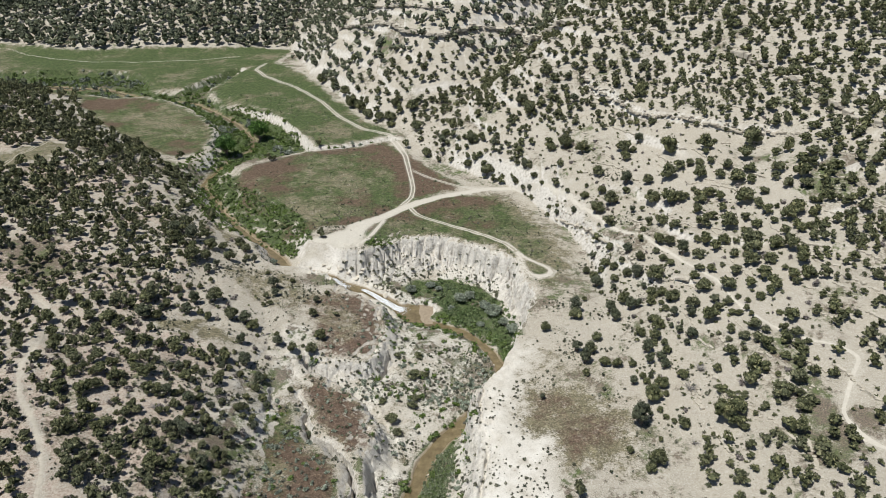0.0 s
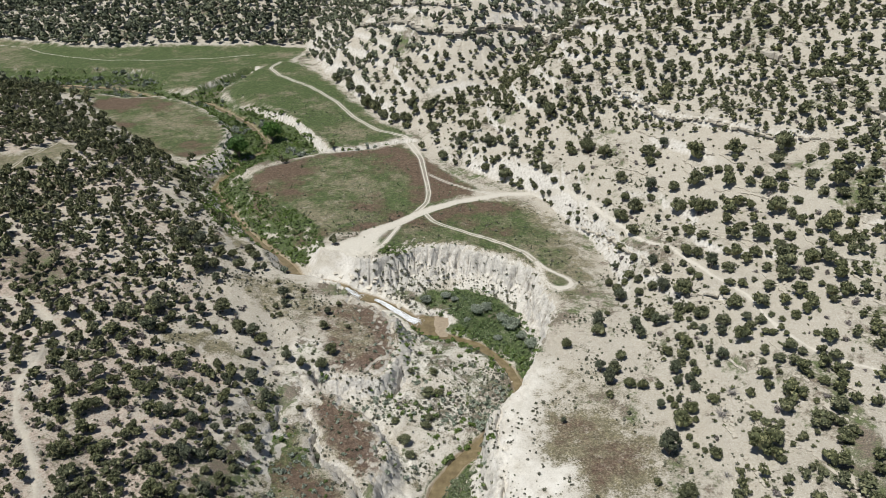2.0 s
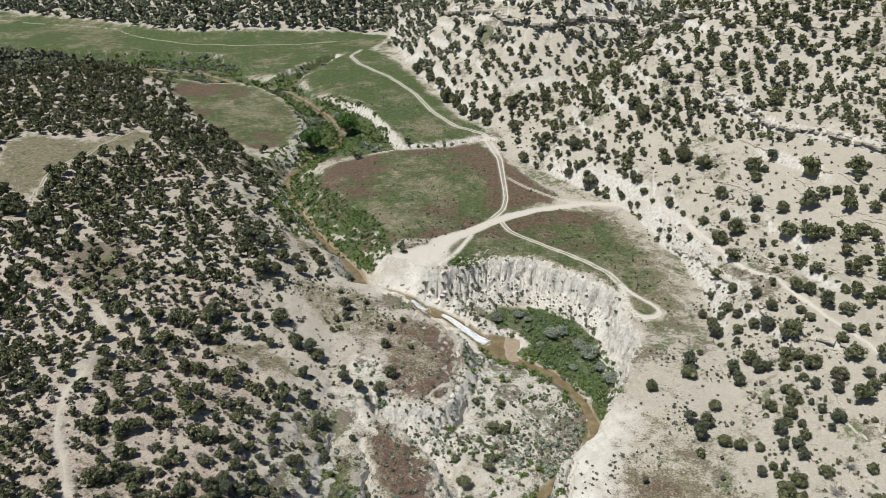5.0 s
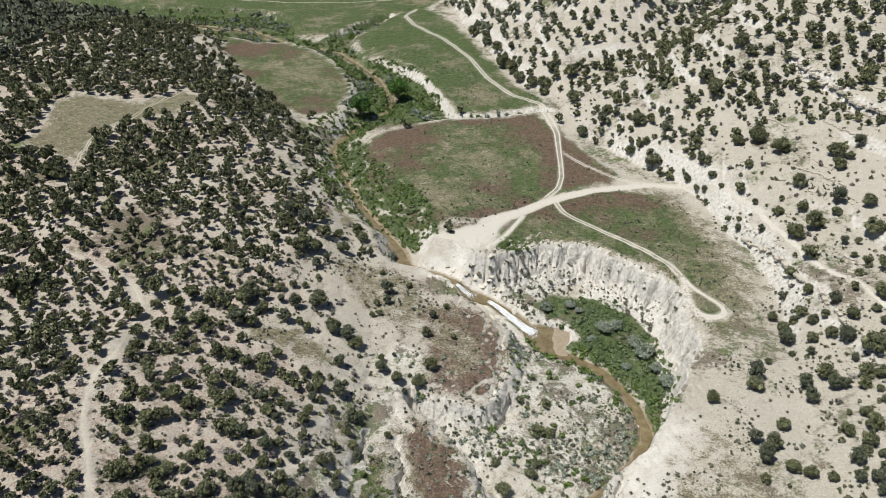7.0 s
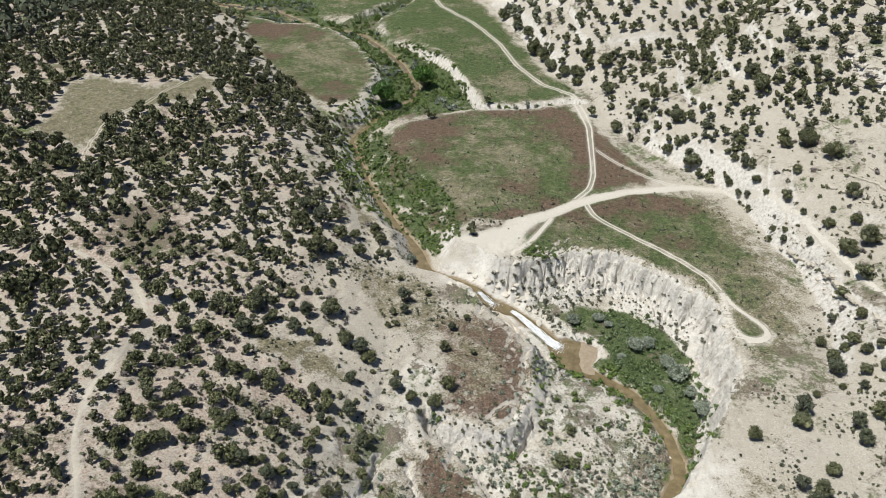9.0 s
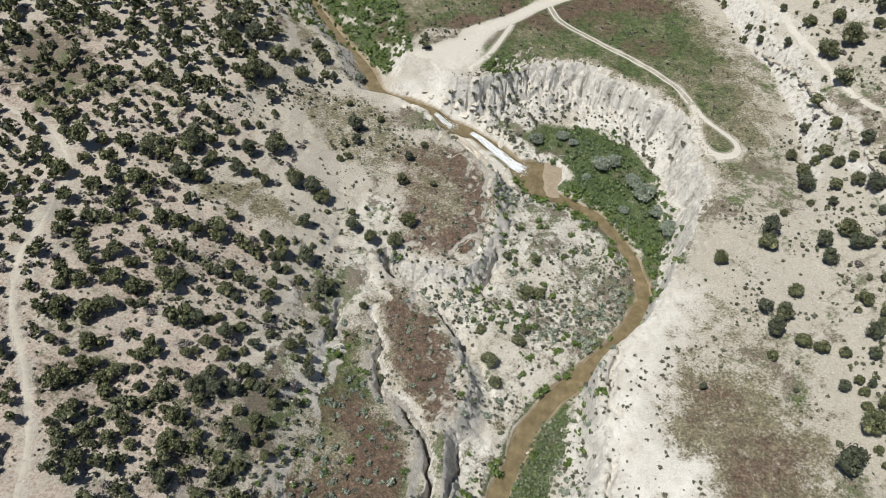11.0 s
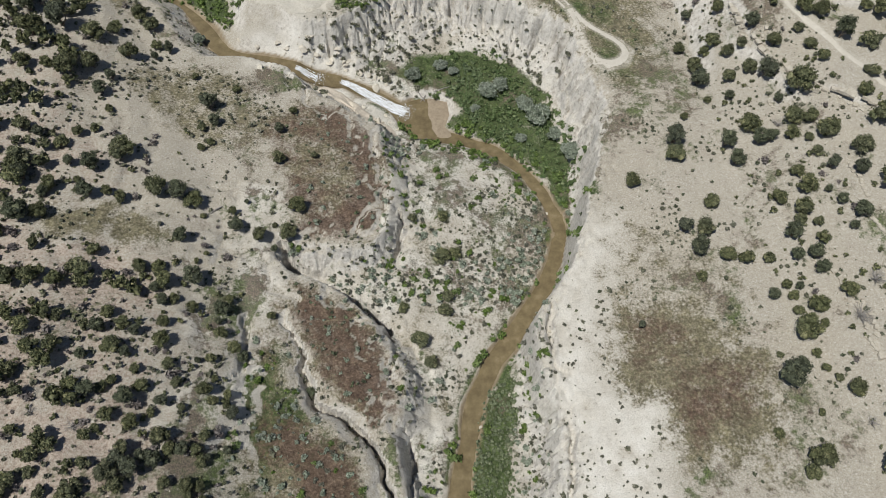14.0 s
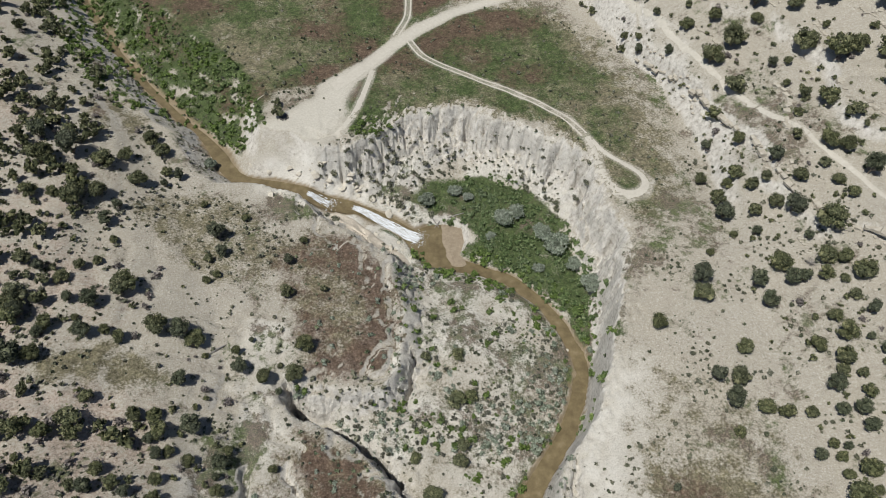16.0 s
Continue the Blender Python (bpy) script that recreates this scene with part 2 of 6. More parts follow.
    flat = water - 0.2 + np.minimum(0.2 * out + 0.55 * (1 - np.exp(-out / 1.2)), 3.8) + 0.5 * fbm(x, y, 6, 3, 65) * smooth(0, 2.5, out)
    d, _, (wall, run) = along(wx, wy, RIM, True)
    tall = np.clip((wall - 3) / 3, 0, 1) * np.clip(smooth(194, 206, y) + (x > 21), 0, 1)
    notch = np.abs(vnoise(run + 0.5 * vnoise(x, y, 3, 70), d * 0.05, 3.6, 71))
    clefts = np.clip(0.22 - notch, 0, 1) / 0.22
    inn = inside(wx, wy, CANYON)
    column = vnoise(x, y, 4.2, 171) + 0.5 * vnoise(x, y, 2.2, 172)
    # rounded buttresses between narrow clefts
    lobe = run / 4.3 + 0.35 * vnoise(run, d, 9, 174) + 0.16 * vnoise(x, y, 3.5, 175)
    knob = np.sqrt(np.clip(1 - (2 * (lobe - np.floor(lobe)) - 1) ** 2, 0, 1))
    depth = np.where(inn, np.clip(d + (0.25 + 0.7 * tall) * column * np.minimum(d, 1) + tall * (0.8 - knob) * 2.4 * smooth(0, 2.0, d) * smooth(1.0, 0.45, d / wall), 0, None), 0)
    t = np.clip(depth / wall, 0, 1)
    thin = np.where(t < 0.66, 0.85 * (0.55 * t / 0.66 + 0.45 * smooth(0, 0.66, t)), 0.85 + 0.15 * (t - 0.66) / 0.34)
    cut = thin + (np.where(t < 0.5, 0.66 * (0.5 * t / 0.5 + 0.5 * smooth(0, 0.5, t)), 0.66 + 0.34 * (t - 0.5) / 0.5) - thin) * tall
    z = z + (np.minimum(flat, z) - z) * cut
    z = z - tall * clefts * 1.6 * cut * (1 - cut)
    z = z + tall * cut * (1 - cut) * 2.2 * (vnoise(x, y, 2.6, 73) + 0.5 * vnoise(x, y, 1.2, 74))
    # blocks and cracks in the walls
    face = np.clip(4 * cut * (1 - cut), 0, 1)
    near_rim = np.maximum(face, np.exp(-d / 1.5) * 0.5 * (cut < 0.5)) * smooth(0.3, 1.5, dr - half) * np.where((y < 192) & (x < 4), 0.45, 1.0)
    gap1, who1 = cells(wx, wy, 2.7, 3)
    gap2, who2 = cells(wx, wy, 1.1, 4)
    z = z + near_rim * (0.85 * who1 + 0.32 * who2 - 1.3 * (1 - smooth(0.02, 0.24, gap1)) - 0.5 * (1 - smooth(0.05, 0.4, gap2)))
    # eroded ground along the rims
    worn = np.exp(-(d / 7) ** 2) * (1 - smooth(168, 200, y) * (x > -12) * 0.7) * (0.1 + 0.9 * (x < 4))
    beds, _ = cells(wx * 1.6 + 0.25 * wy, wy * 0.45, 2.4, 8)
    z = z - 0.4 * np.exp(-(d / 6) ** 2) * (x > 4) * (y < 166) * (1 - smooth(0.02, 0.16, beds))
    worn = np.maximum(worn, 0.5 * smooth(11, 3, np.abs(wx + 45)) * (wy > 118) * (wy < 170))
    ridge = np.abs(fbm(wx, wy, 4.5, 3, 83))
    z = z - worn * (np.clip(0.30 - ridge, 0, 1) * 3.2 - 0.25 + 0.12 * who2) * smooth(0.5, 3, dr - half)
    # the arroyo upstream
    d, _, (wall,) = along(wx, wy, ARROYO, True)
    cut = smooth(0, 1, np.where(inside(wx, wy, ARROYO), d, 0) / wall)
    bed_level = np.minimum(level - 4.2, water + 1.0 + 0.06 * dr) + 0.8 * fbm(x, y, 11, 3, 77)
    z = z + (np.minimum(bed_level, z) - z) * cut
    gx_, gy_ = x + 0.7 * vnoise(x, y, 3, 78) + 0.3 * vnoise(x, y, 1.2, 178), y + 0.7 * vnoise(x, y, 3, 79) + 0.3 * vnoise(x, y, 1.2, 179)
    for line in GULLIES:
        d, _, (deep,) = along(gx_, gy_, line)
        z = z - deep * (1 - smooth(0.28, 0.62 + 0.2 * vnoise(x, y, 5, 77), d)) - 0.35 * deep * (1 - smooth(0.5, 2.6, d))
    bank = np.where(y > 203, np.where(x > split, 0.42 + 0.43 * smooth(230, 221, y) * smooth(-52, -46, x), 1.0), np.where(y > 194, 1.6, np.where((x > split - 1) & (y < 168), 5.0, 0.9)))
    z = np.minimum(z, water - 0.45 + out * bank + 0.5 * out ** 2 * np.where(y < 203, 1.0, smooth(-40, -18, x + 2 * vnoise(x, y, 6, 81))) + np.where(dr > half, 0.25 * vnoise(x, y, 2.2, 80), 0))
    d, _, _ = along(x, y, POOL, True)
    z = np.where(inside(x, y, POOL), np.minimum(z, 0.9 - 0.3 * np.minimum(d, 2)), np.minimum(z, 0.9 + 1.3 * d))
    return z

# ---- materials ----
def material(name, rough=0.9, spec=0.2):
    m = bpy.data.materials.new(name)
    m.use_nodes = True
    b = m.node_tree.nodes["Principled BSDF"]
    b.inputs["Roughness"].default_value = rough
    b.inputs["Specular IOR Level"].default_value = spec
    return m, m.node_tree.nodes, m.node_tree.links, b


def tex(nodes, links, scale, detail=4, rough=0.6, vec=None, kind="Noise"):
    n = nodes.new("ShaderNodeTex" + kind)
    n.inputs["Scale"].default_value = scale
    if kind == "Noise":
        n.inputs["Detail"].default_value, n.inputs["Roughness"].default_value = detail, rough
    if vec:
        links.new(vec, n.inputs["Vector"])
    return n.outputs[0]


def ramp(nodes, links, value, stops):
    r = nodes.new("ShaderNodeValToRGB")
    e = r.color_ramp.elements
    for k, (p, c) in enumerate(stops):
        el = e[k] if k < 2 else e.new(p)
        el.position, el.color = p, (*c, 1) if len(c) == 3 else c
    links.new(value, r.inputs[0])
    return r.outputs[0]


def blend(nodes, links, fac, a, b, mode="MIX"):
    n = nodes.new("ShaderNodeMix")
    n.data_type, n.blend_type = "RGBA", mode
    for sock, v in ((n.inputs[0], fac), (n.inputs[6], a), (n.inputs[7], b)):
        if isinstance(v, tuple):
            sock.default_value = (*v, 1)
        elif isinstance(v, float):
            sock.default_value = v
        else:
            links.new(v, sock)
    return n.outputs[2]


def calc(nodes, links, op, a, b=0.5, c=None):
    n = nodes.new("ShaderNodeMath")
    n.operation = op
    n.use_clamp = op in ("MULTIPLY_ADD", "SUBTRACT", "ADD")
    for sock, v in zip(n.inputs, (a, b, c)):
        if isinstance(v, (int, float)):
            sock.default_value = v
        elif v is not None:
            links.new(v, sock)
    return n.outputs[0]


def stepped(nodes, links, v, a, b):
    n = nodes.new("ShaderNodeMapRange")
    n.interpolation_type = "SMOOTHSTEP"
    links.new(v, n.inputs[0])
    n.inputs[1].default_value, n.inputs[2].default_value = a, b
    return n.outputs[0]


def bumped(nodes, links, bsdf, height_out, strength, dist):
    n = nodes.new("ShaderNodeBump")
    n.inputs["Strength"].default_value, n.inputs["Distance"].default_value = strength, dist
    links.new(height_out, n.inputs["Height"])
    links.new(n.outputs[0], bsdf.inputs["Normal"])


SOIL = ((0.39, 0.357, 0.305), (0.55, 0.515, 0.452), (0.655, 0.622, 0.56))


def ground_material():
    m, n, l, b = material("ground", 0.95, 0.1)
    pos = n.new("ShaderNodeNewGeometry").outputs["Position"]

    def mask(name):
        a = n.new("ShaderNodeAttribute")
        a.attribute_name = name
        return a.outputs["Fac"]

    fine, mid, big = tex(n, l, 2.4, 6, 0.65, pos), tex(n, l, 0.35, 5, 0.6, pos), tex(n, l, 0.05, 4, 0.55, pos)
    tiny = tex(n, l, 7.0, 3, 0.6, pos)
    soil = ramp(n, l, mid, [(0.25, SOIL[0]), (0.5, SOIL[1]), (0.75, SOIL[2])])
    soil = blend(n, l, calc(n, l, "MULTIPLY", stepped(n, l, big, 0.45, 0.65), 0.5), soil, (0.49, 0.42, 0.32))
    soil = blend(n, l, calc(n, l, "MULTIPLY", stepped(n, l, fine, 0.40, 0.62), 0.35), (0.38, 0.345, 0.285), soil)
    speck = stepped(n, l, tex(n, l, 5.0, 5, 0.75, pos), 0.52, 0.60)
    soil = blend(n, l, calc(n, l, "MULTIPLY", speck, 0.34), soil, (0.215, 0.19, 0.15))
    pale = stepped(n, l, tex(n, l, 3.1, 4, 0.7, pos), 0.56, 0.64)
    soil = blend(n, l, calc(n, l, "MULTIPLY", pale, 0.5), soil, (0.66, 0.635, 0.575))
    # bare rock on steep faces
    rock = ramp(n, l, tex(n, l, 1.1, 6, 0.65, pos), [(0.34, (0.36, 0.33, 0.285)), (0.46, (0.54, 0.51, 0.46)), (0.64, (0.65, 0.62, 0.57))])
    col = blend(n, l, mask("rock"), soil, rock)
    col = blend(n, l, calc(n, l, "MULTIPLY", mask("clay"), 0.85), col, ramp(n, l, mid, [(0.25, (0.50, 0.465, 0.40)), (0.5, (0.66, 0.63, 0.57)), (0.75, (0.75, 0.73, 0.675))]))
    # dry grass, green grass, red cheat grass, all with ragged borders
    grain = calc(n, l, "ADD", calc(n, l, "MULTIPLY", mid, 0.55), calc(n, l, "MULTIPLY", fine, 0.45))

    def ragged(name, other=None, width=0.10):
        return edge(mask(name), other or grain, width)

    def edge(v, w, width):
        d = n.new("ShaderNodeMath")
        d.operation = "SUBTRACT"
        l.new(calc(n, l, "MULTIPLY_ADD", v, 0.34, 0.315), d.inputs[0])
        l.new(w, d.inputs[1])
        return stepped(n, l, d.outputs[0], -width, width)

    other = calc(n, l, "ADD", calc(n, l, "MULTIPLY", tex(n, l, 0.22, 6, 0.68, pos), 0.6), calc(n, l, "MULTIPLY", tex(n, l, 3.3, 4, 0.6, pos), 0.4))
    duff = ramp(n, l, fine, [(0.3, (0.20, 0.155, 0.125)), (0.48, (0.40, 0.33, 0.275)), (0.70, (0.57, 0.495, 0.42))])
    col = blend(n, l, ragged("duff", grain, 0.12), col, duff)
    straw = ramp(n, l, fine, [(0.3, (0.10, 0.092, 0.055)), (0.52, (0.185, 0.165, 0.11)), (0.75, (0.33, 0.295, 0.215))])
    mott = ramp(n, l, tex(n, l, 0.8, 7, 0.78, pos), [(0.34, (0.42, 0.42, 0.42)), (0.5, (0.95, 0.95, 0.95)), (0.66, (1.6, 1.6, 1.5))])
    straw = blend(n, l, 0.8, straw, mott, "MULTIPLY")
    col = blend(n, l, ragged("straw", grain, 0.09), col, straw)
    green = ramp(n, l, blend(n, l, 0.5, fine, tiny), [(0.32, (0.032, 0.052, 0.018)), (0.5, (0.068, 0.094, 0.038)), (0.72, (0.165, 0.175, 0.095))])
    green = blend(n, l, 0.9, green, mott, "MULTIPLY")
    col = blend(n, l, ragged("green", other, 0.10), col, green)
    red = ramp(n, l, fine, [(0.3, (0.062, 0.040, 0.031)), (0.55, (0.135, 0.092, 0.070)), (0.78, (0.24, 0.18, 0.14))])
    red = blend(n, l, 0.7, red, mott, "MULTIPLY")
    where = calc(n, l, "ADD", calc(n, l, "MULTIPLY", tex(n, l, 0.085, 5, 0.62, pos), 0.7), calc(n, l, "MULTIPLY", tex(n, l, 1.7, 4, 0.6, pos), 0.3))
    col = blend(n, l, calc(n, l, "MULTIPLY", ragged("red", where, 0.09), 0.9), col, red)
    # low patchy cover of litter, dry herbs and small greens over the bare soil
    patchy = blend(n, l, 0.5, tex(n, l, 0.28, 11, 0.74, pos), tex(n, l, 0.9, 9, 0.72, pos))
    tone = tex(n, l, 0.13, 6, 0.7, pos)
    cover = ramp(n, l, tone, [(0.36, (0.125, 0.118, 0.078)), (0.45, (0.155, 0.122, 0.098)), (0.53, (0.115, 0.122, 0.070)), (0.60, (0.075, 0.105, 0.033))])
    cover = blend(n, l, 0.75, cover, ramp(n, l, tex(n, l, 3.6, 6, 0.75, pos), [(0.37, (0.35, 0.35, 0.35)), (0.5, (0.95, 0.95, 0.95)), (0.63, (2.1, 2.05, 1.95))]), "MULTIPLY")
    col = blend(n, l, calc(n, l, "MULTIPLY", ragged("scrub", patchy, 0.06), 0.92), col, cover)
    # scattered small scrub at two sizes
    for scale, cover, dark, light in ((3.1, 0.25, (0.06, 0.057, 0.04), (0.20, 0.185, 0.14)),):
        v = n.new("ShaderNodeTexVoronoi")
        v.inputs["Scale"].default_value, v.inputs["Randomness"].default_value = scale, 1.0
        warp = n.new("ShaderNodeVectorMath")
        warp.operation = "MULTIPLY_ADD"
        wn_ = n.new("ShaderNodeTexNoise")
        wn_.inputs["Scale"].default_value = 3.0
        l.new(pos, wn_.inputs["Vector"])
        l.new(wn_.outputs["Color"], warp.inputs[0])
        warp.inputs[1].default_value = (0.5, 0.5, 0.5)
        l.new(pos, warp.inputs[2])
        l.new(warp.outputs[0], v.inputs["Vector"])
        spots = calc(n, l, "MULTIPLY", stepped(n, l, v.outputs["Distance"], cover + 0.10, cover - 0.06), ragged("scrub", other if scale > 1 else grain, 0.12))
        col = blend(n, l, calc(n, l, "MULTIPLY", spots, 0.85), col, ramp(n, l, tiny, [(0.35, dark), (0.65, light)]))
    # pebbles and grit
    grit = ramp(n, l, tex(n, l, 5.2, 6, 0.8, pos), [(0.34, (0.5, 0.49, 0.47)), (0.47, (1.0, 1.0, 1.0)), (0.66, (1.18, 1.18, 1.18))])
    col = blend(n, l, 0.6, col, grit, "MULTIPLY")
    # worn tracks and wet sand
    dust = ramp(n, l, fine, [(0.3, (0.47, 0.435, 0.37)), (0.7, (0.60, 0.57, 0.50))])
    col = blend(n, l, calc(n, l, "MULTIPLY", mask("road"), 0.9), col, dust)
    col = blend(n, l, mask("wet"), col, ramp(n, l, mid, [(0.3, (0.20, 0.155, 0.095)), (0.7, (0.34, 0.275, 0.19))]))
    l.new(col, b.inputs["Base Color"])
    bumped(n, l, b, blend(n, l, 0.5, fine, tex(n, l, 5.0, 5, 0.75, pos)), 0.8, 0.4)
    return m


def foliage_material(name, dark, light, tip):
    m, n, l, b = material(name, 0.75, 0.25)
    pos = n.new("ShaderNodeNewGeometry").outputs["Position"]
    info = n.new("ShaderNodeObjectInfo").outputs["Random"]
    geo = n.new("ShaderNodeNewGeometry").outputs["Random Per Island"]
    c = ramp(n, l, geo, [(0.0, dark), (0.7, light), (1.0, tip)])
    n2 = tex(n, l, 0.16, 2, 0.5, pos)
    hsv = n.new("ShaderNodeHueSaturation")
    l.new(c, hsv.inputs["Color"])
    l.new(calc(n, l, "MULTIPLY_ADD", blend(n, l, 0.5, info, n2), 0.9, 0.55), hsv.inputs["Value"])
    l.new(calc(n, l, "MULTIPLY_ADD", tex(n, l, 0.11, 1, 0.5, pos), 0.7, 0.6), hsv.inputs["Saturation"])
    l.new(hsv.outputs[0], b.inputs["Base Color"])
    return m


def bark_material(name, dark, light):
    m, n, l, b = material(name, 0.9, 0.2)
    pos = n.new("ShaderNodeNewGeometry").outputs["Position"]
    t = tex(n, l, 9, 4, 0.6, pos)
    l.new(ramp(n, l, t, [(0.3, dark), (0.7, light)]), b.inputs["Base Color"])
    bumped(n, l, b, t, 0.6, 0.04)
    return m


def rock_material(name, a, c, d):
    m, n, l, b = material(name, 0.9, 0.2)
    pos = n.new("ShaderNodeNewGeometry").outputs["Position"]
    t, u = tex(n, l, 1.4, 6, 0.65, pos), tex(n, l, 8, 4, 0.6, pos)
    col = ramp(n, l, t, [(0.3, a), (0.55, c), (0.75, d)])
    l.new(blend(n, l, 0.25, col, ramp(n, l, u, [(0.3, a), (0.7, d)])), b.inputs["Base Color"])
    bumped(n, l, b, blend(n, l, 0.4, t, u), 0.6, 0.12)
    return m


def water_material():
    m, n, l, b = material("silty_water", 0.16, 0.4)
    pos = n.new("ShaderNodeNewGeometry").outputs["Position"]
    col = ramp(n, l, tex(n, l, 0.5, 4, 0.6, pos), [(0.3, (0.12, 0.092, 0.05)), (0.6, (0.185, 0.145, 0.08)), (0.8, (0.27, 0.215, 0.135))])
    l.new(col, b.inputs["Base Color"])
    bumped(n, l, b, tex(n, l, 2.0, 3, 0.6, pos), 0.1, 0.05)
    return m


def foam_material():
    m, n, l, b = material("white_water", 0.55, 0.4)
    pos = n.new("ShaderNodeNewGeometry").outputs["Position"]
    mp = n.new("ShaderNodeMapping")
    mp.vector_type = "TEXTURE"
    mp.inputs["Rotation"].default_value = (0, 0, radians(-26))
    mp.inputs["Scale"].default_value = (2.2, 0.4, 1.0)
    l.new(pos, mp.inputs["Vector"])
    t = tex(n, l, 1.6, 5, 0.65, mp.outputs[0])
    l.new(ramp(n, l, t, [(0.34, (0.36, 0.34, 0.30)), (0.46, (0.56, 0.57, 0.58)), (0.62, (0.76, 0.79, 0.83))]), b.inputs["Base Color"])
    bumped(n, l, b, t, 0.5, 0.15)
    return m


M_GROUND = ground_material()
M_JUNIPER = foliage_material("juniper_foliage", (0.044, 0.051, 0.025), (0.125, 0.136, 0.064), (0.28, 0.272, 0.14))
# blue-green needles; the extra blue also puts distant haze into the colour
M_PINYON = foliage_material("pinyon_foliage", (0.042, 0.050, 0.031), (0.100, 0.114, 0.069), (0.205, 0.215, 0.13))
M_OLIVE = foliage_material("olive_foliage", (0.12, 0.145, 0.1), (0.24, 0.275, 0.21), (0.36, 0.39, 0.32))
M_WILLOW = foliage_material("willow_foliage", (0.05, 0.085, 0.028), (0.13, 0.18, 0.07), (0.23, 0.27, 0.135))
M_LUSH = foliage_material("bank_foliage", (0.06, 0.1, 0.02), (0.125, 0.18, 0.045), (0.2, 0.25, 0.085))
M_SAGE = foliage_material("sage_foliage", (0.075, 0.08, 0.05), (0.16, 0.16, 0.11), (0.29, 0.28, 0.21))
M_SCRUB = foliage_material("scrub_foliage", (0.06, 0.062, 0.045), (0.14, 0.138, 0.105), (0.23, 0.22, 0.17))
M_COTTON = foliage_material("cottonwood_foliage", (0.03, 0.07, 0.012), (0.075, 0.155, 0.03), (0.13, 0.23, 0.05))
M_DRY = foliage_material("dry_brush", (0.10, 0.085, 0.08), (0.19, 0.165, 0.155), (0.30, 0.27, 0.25))
M_BARK = bark_material("bark", (0.10, 0.08, 0.06), (0.24, 0.20, 0.16))
M_DEAD = bark_material("dead_wood", (0.17, 0.155, 0.145), (0.36, 0.34, 0.32))
M_ROCK = rock_material("sandstone", (0.30, 0.265, 0.21), (0.46, 0.42, 0.35), (0.58, 0.54, 0.47))
M_PALE = rock_material("pale_sandstone", (0.40, 0.355, 0.28), (0.58, 0.535, 0.455), (0.68, 0.635, 0.555))
M_DUST = rock_material("track_dust", (0.44, 0.405, 0.345), (0.51, 0.475, 0.41), (0.57, 0.54, 0.475))
M_SHELF = rock_material("shelf_stone", (0.40, 0.345, 0.275), (0.59, 0.52, 0.43), (0.69, 0.63, 0.54))
M_WATER = water_material()
M_FOAM = foam_material()
M_SAND = rock_material("sand", (0.21, 0.165, 0.115), (0.29, 0.235, 0.17), (0.37, 0.31, 0.235))
M_REED = foliage_material("reed_foliage", (0.10, 0.125, 0.065), (0.18, 0.215, 0.12), (0.28, 0.31, 0.19))
M_ASH = rock_material("ash", (0.05, 0.05, 0.05), (0.12, 0.115, 0.11), (0.2, 0.195, 0.19))
M_SOOT = rock_material("sooty_stone", (0.07, 0.065, 0.06), (0.16, 0.145, 0.13), (0.28, 0.255, 0.23))
M_DIM = rock_material("shelf_dust", (0.36, 0.325, 0.265), (0.44, 0.40, 0.335), (0.52, 0.485, 0.415))

# ---- ground ----
def mesh_object(name, verts, faces, mat, parent=None, flat=False):
    me = bpy.data.meshes.new(name)
    verts = np.asarray(verts, np.float32)
    faces = np.asarray(faces, np.int32)
    k = faces.shape[1]
    me.vertices.add(len(verts))
    me.vertices.foreach_set("co", verts.ravel())
    me.loops.add(faces.size)
    me.loops.foreach_set("vertex_index", faces.ravel())
    me.polygons.add(len(faces))
    me.polygons.foreach_set("loop_start", np.arange(0, faces.size, k, dtype=np.int32))
    me.polygons.foreach_set("use_smooth", np.full(len(faces), not flat))
    me.update(calc_edges=True)
    me.materials.append(mat)
    ob = new(name, me)
    ob.parent = parent
    return ob


def spaced(a, b, step, low, high, grow=1.12):
    mid = np.arange(a, b + step / 2, step)
    out, inn, s = [], [], step
    v = b
    while v < high:
        s *= grow
        v += s
        out.append(v)
    v, s = a, step
    while v > low:
        s *= grow
        v -= s
        inn.append(v)
    return np.array([*inn[::-1], *mid, *out])


FIELD_NEAR = [(-86, 267), (-88, 280), (-78, 292), (-66, 301), (-56, 306), (-28, 317), (-17, 306), (-10, 290), (8, 268), (-14, 248), (-28, 234), (-42, 229), (-50, 221), (-57, 224), (-62, 232), (-76, 250)]
FIELD_BLUFF = [(-36, 222), (-20, 216), (0, 221), (14, 214), (22, 205), (26, 190), (34, 186), (38, 200), (36, 224), (28, 246), (20, 257), (4, 260), (-12, 248), (-24, 236)]
FIELD_WEST = [(-420, 437), (-300, 424), (-240, 411), (-200, 395), (-184, 389), (-167, 392), (-151, 383), (-134, 367), (-121, 351), (-111, 330), (-109, 305), (-118, 296), (-135, 303), (-165, 335), (-188, 362), (-200, 384), (-228, 397), (-270, 407), (-330, 421), (-420, 426)]
FIELD_FAR = [(-900, 600), (-400, 540), (-313, 520), (-252, 494), (-189, 507), (-130, 514), (-106, 512), (-112, 470), (-126, 455), (-142, 437), (-152, 412), (-171, 407), (-190, 438), (-211, 452), (-240, 446), (-300, 448), (-900, 465)]
FIELD_ROAD = [(-128, 450), (-116, 478), (-88, 444), (-58, 386), (-40, 350), (-22, 330), (-36, 323), (-58, 313), (-70, 333), (-95, 371), (-122, 386), (-136, 408)]
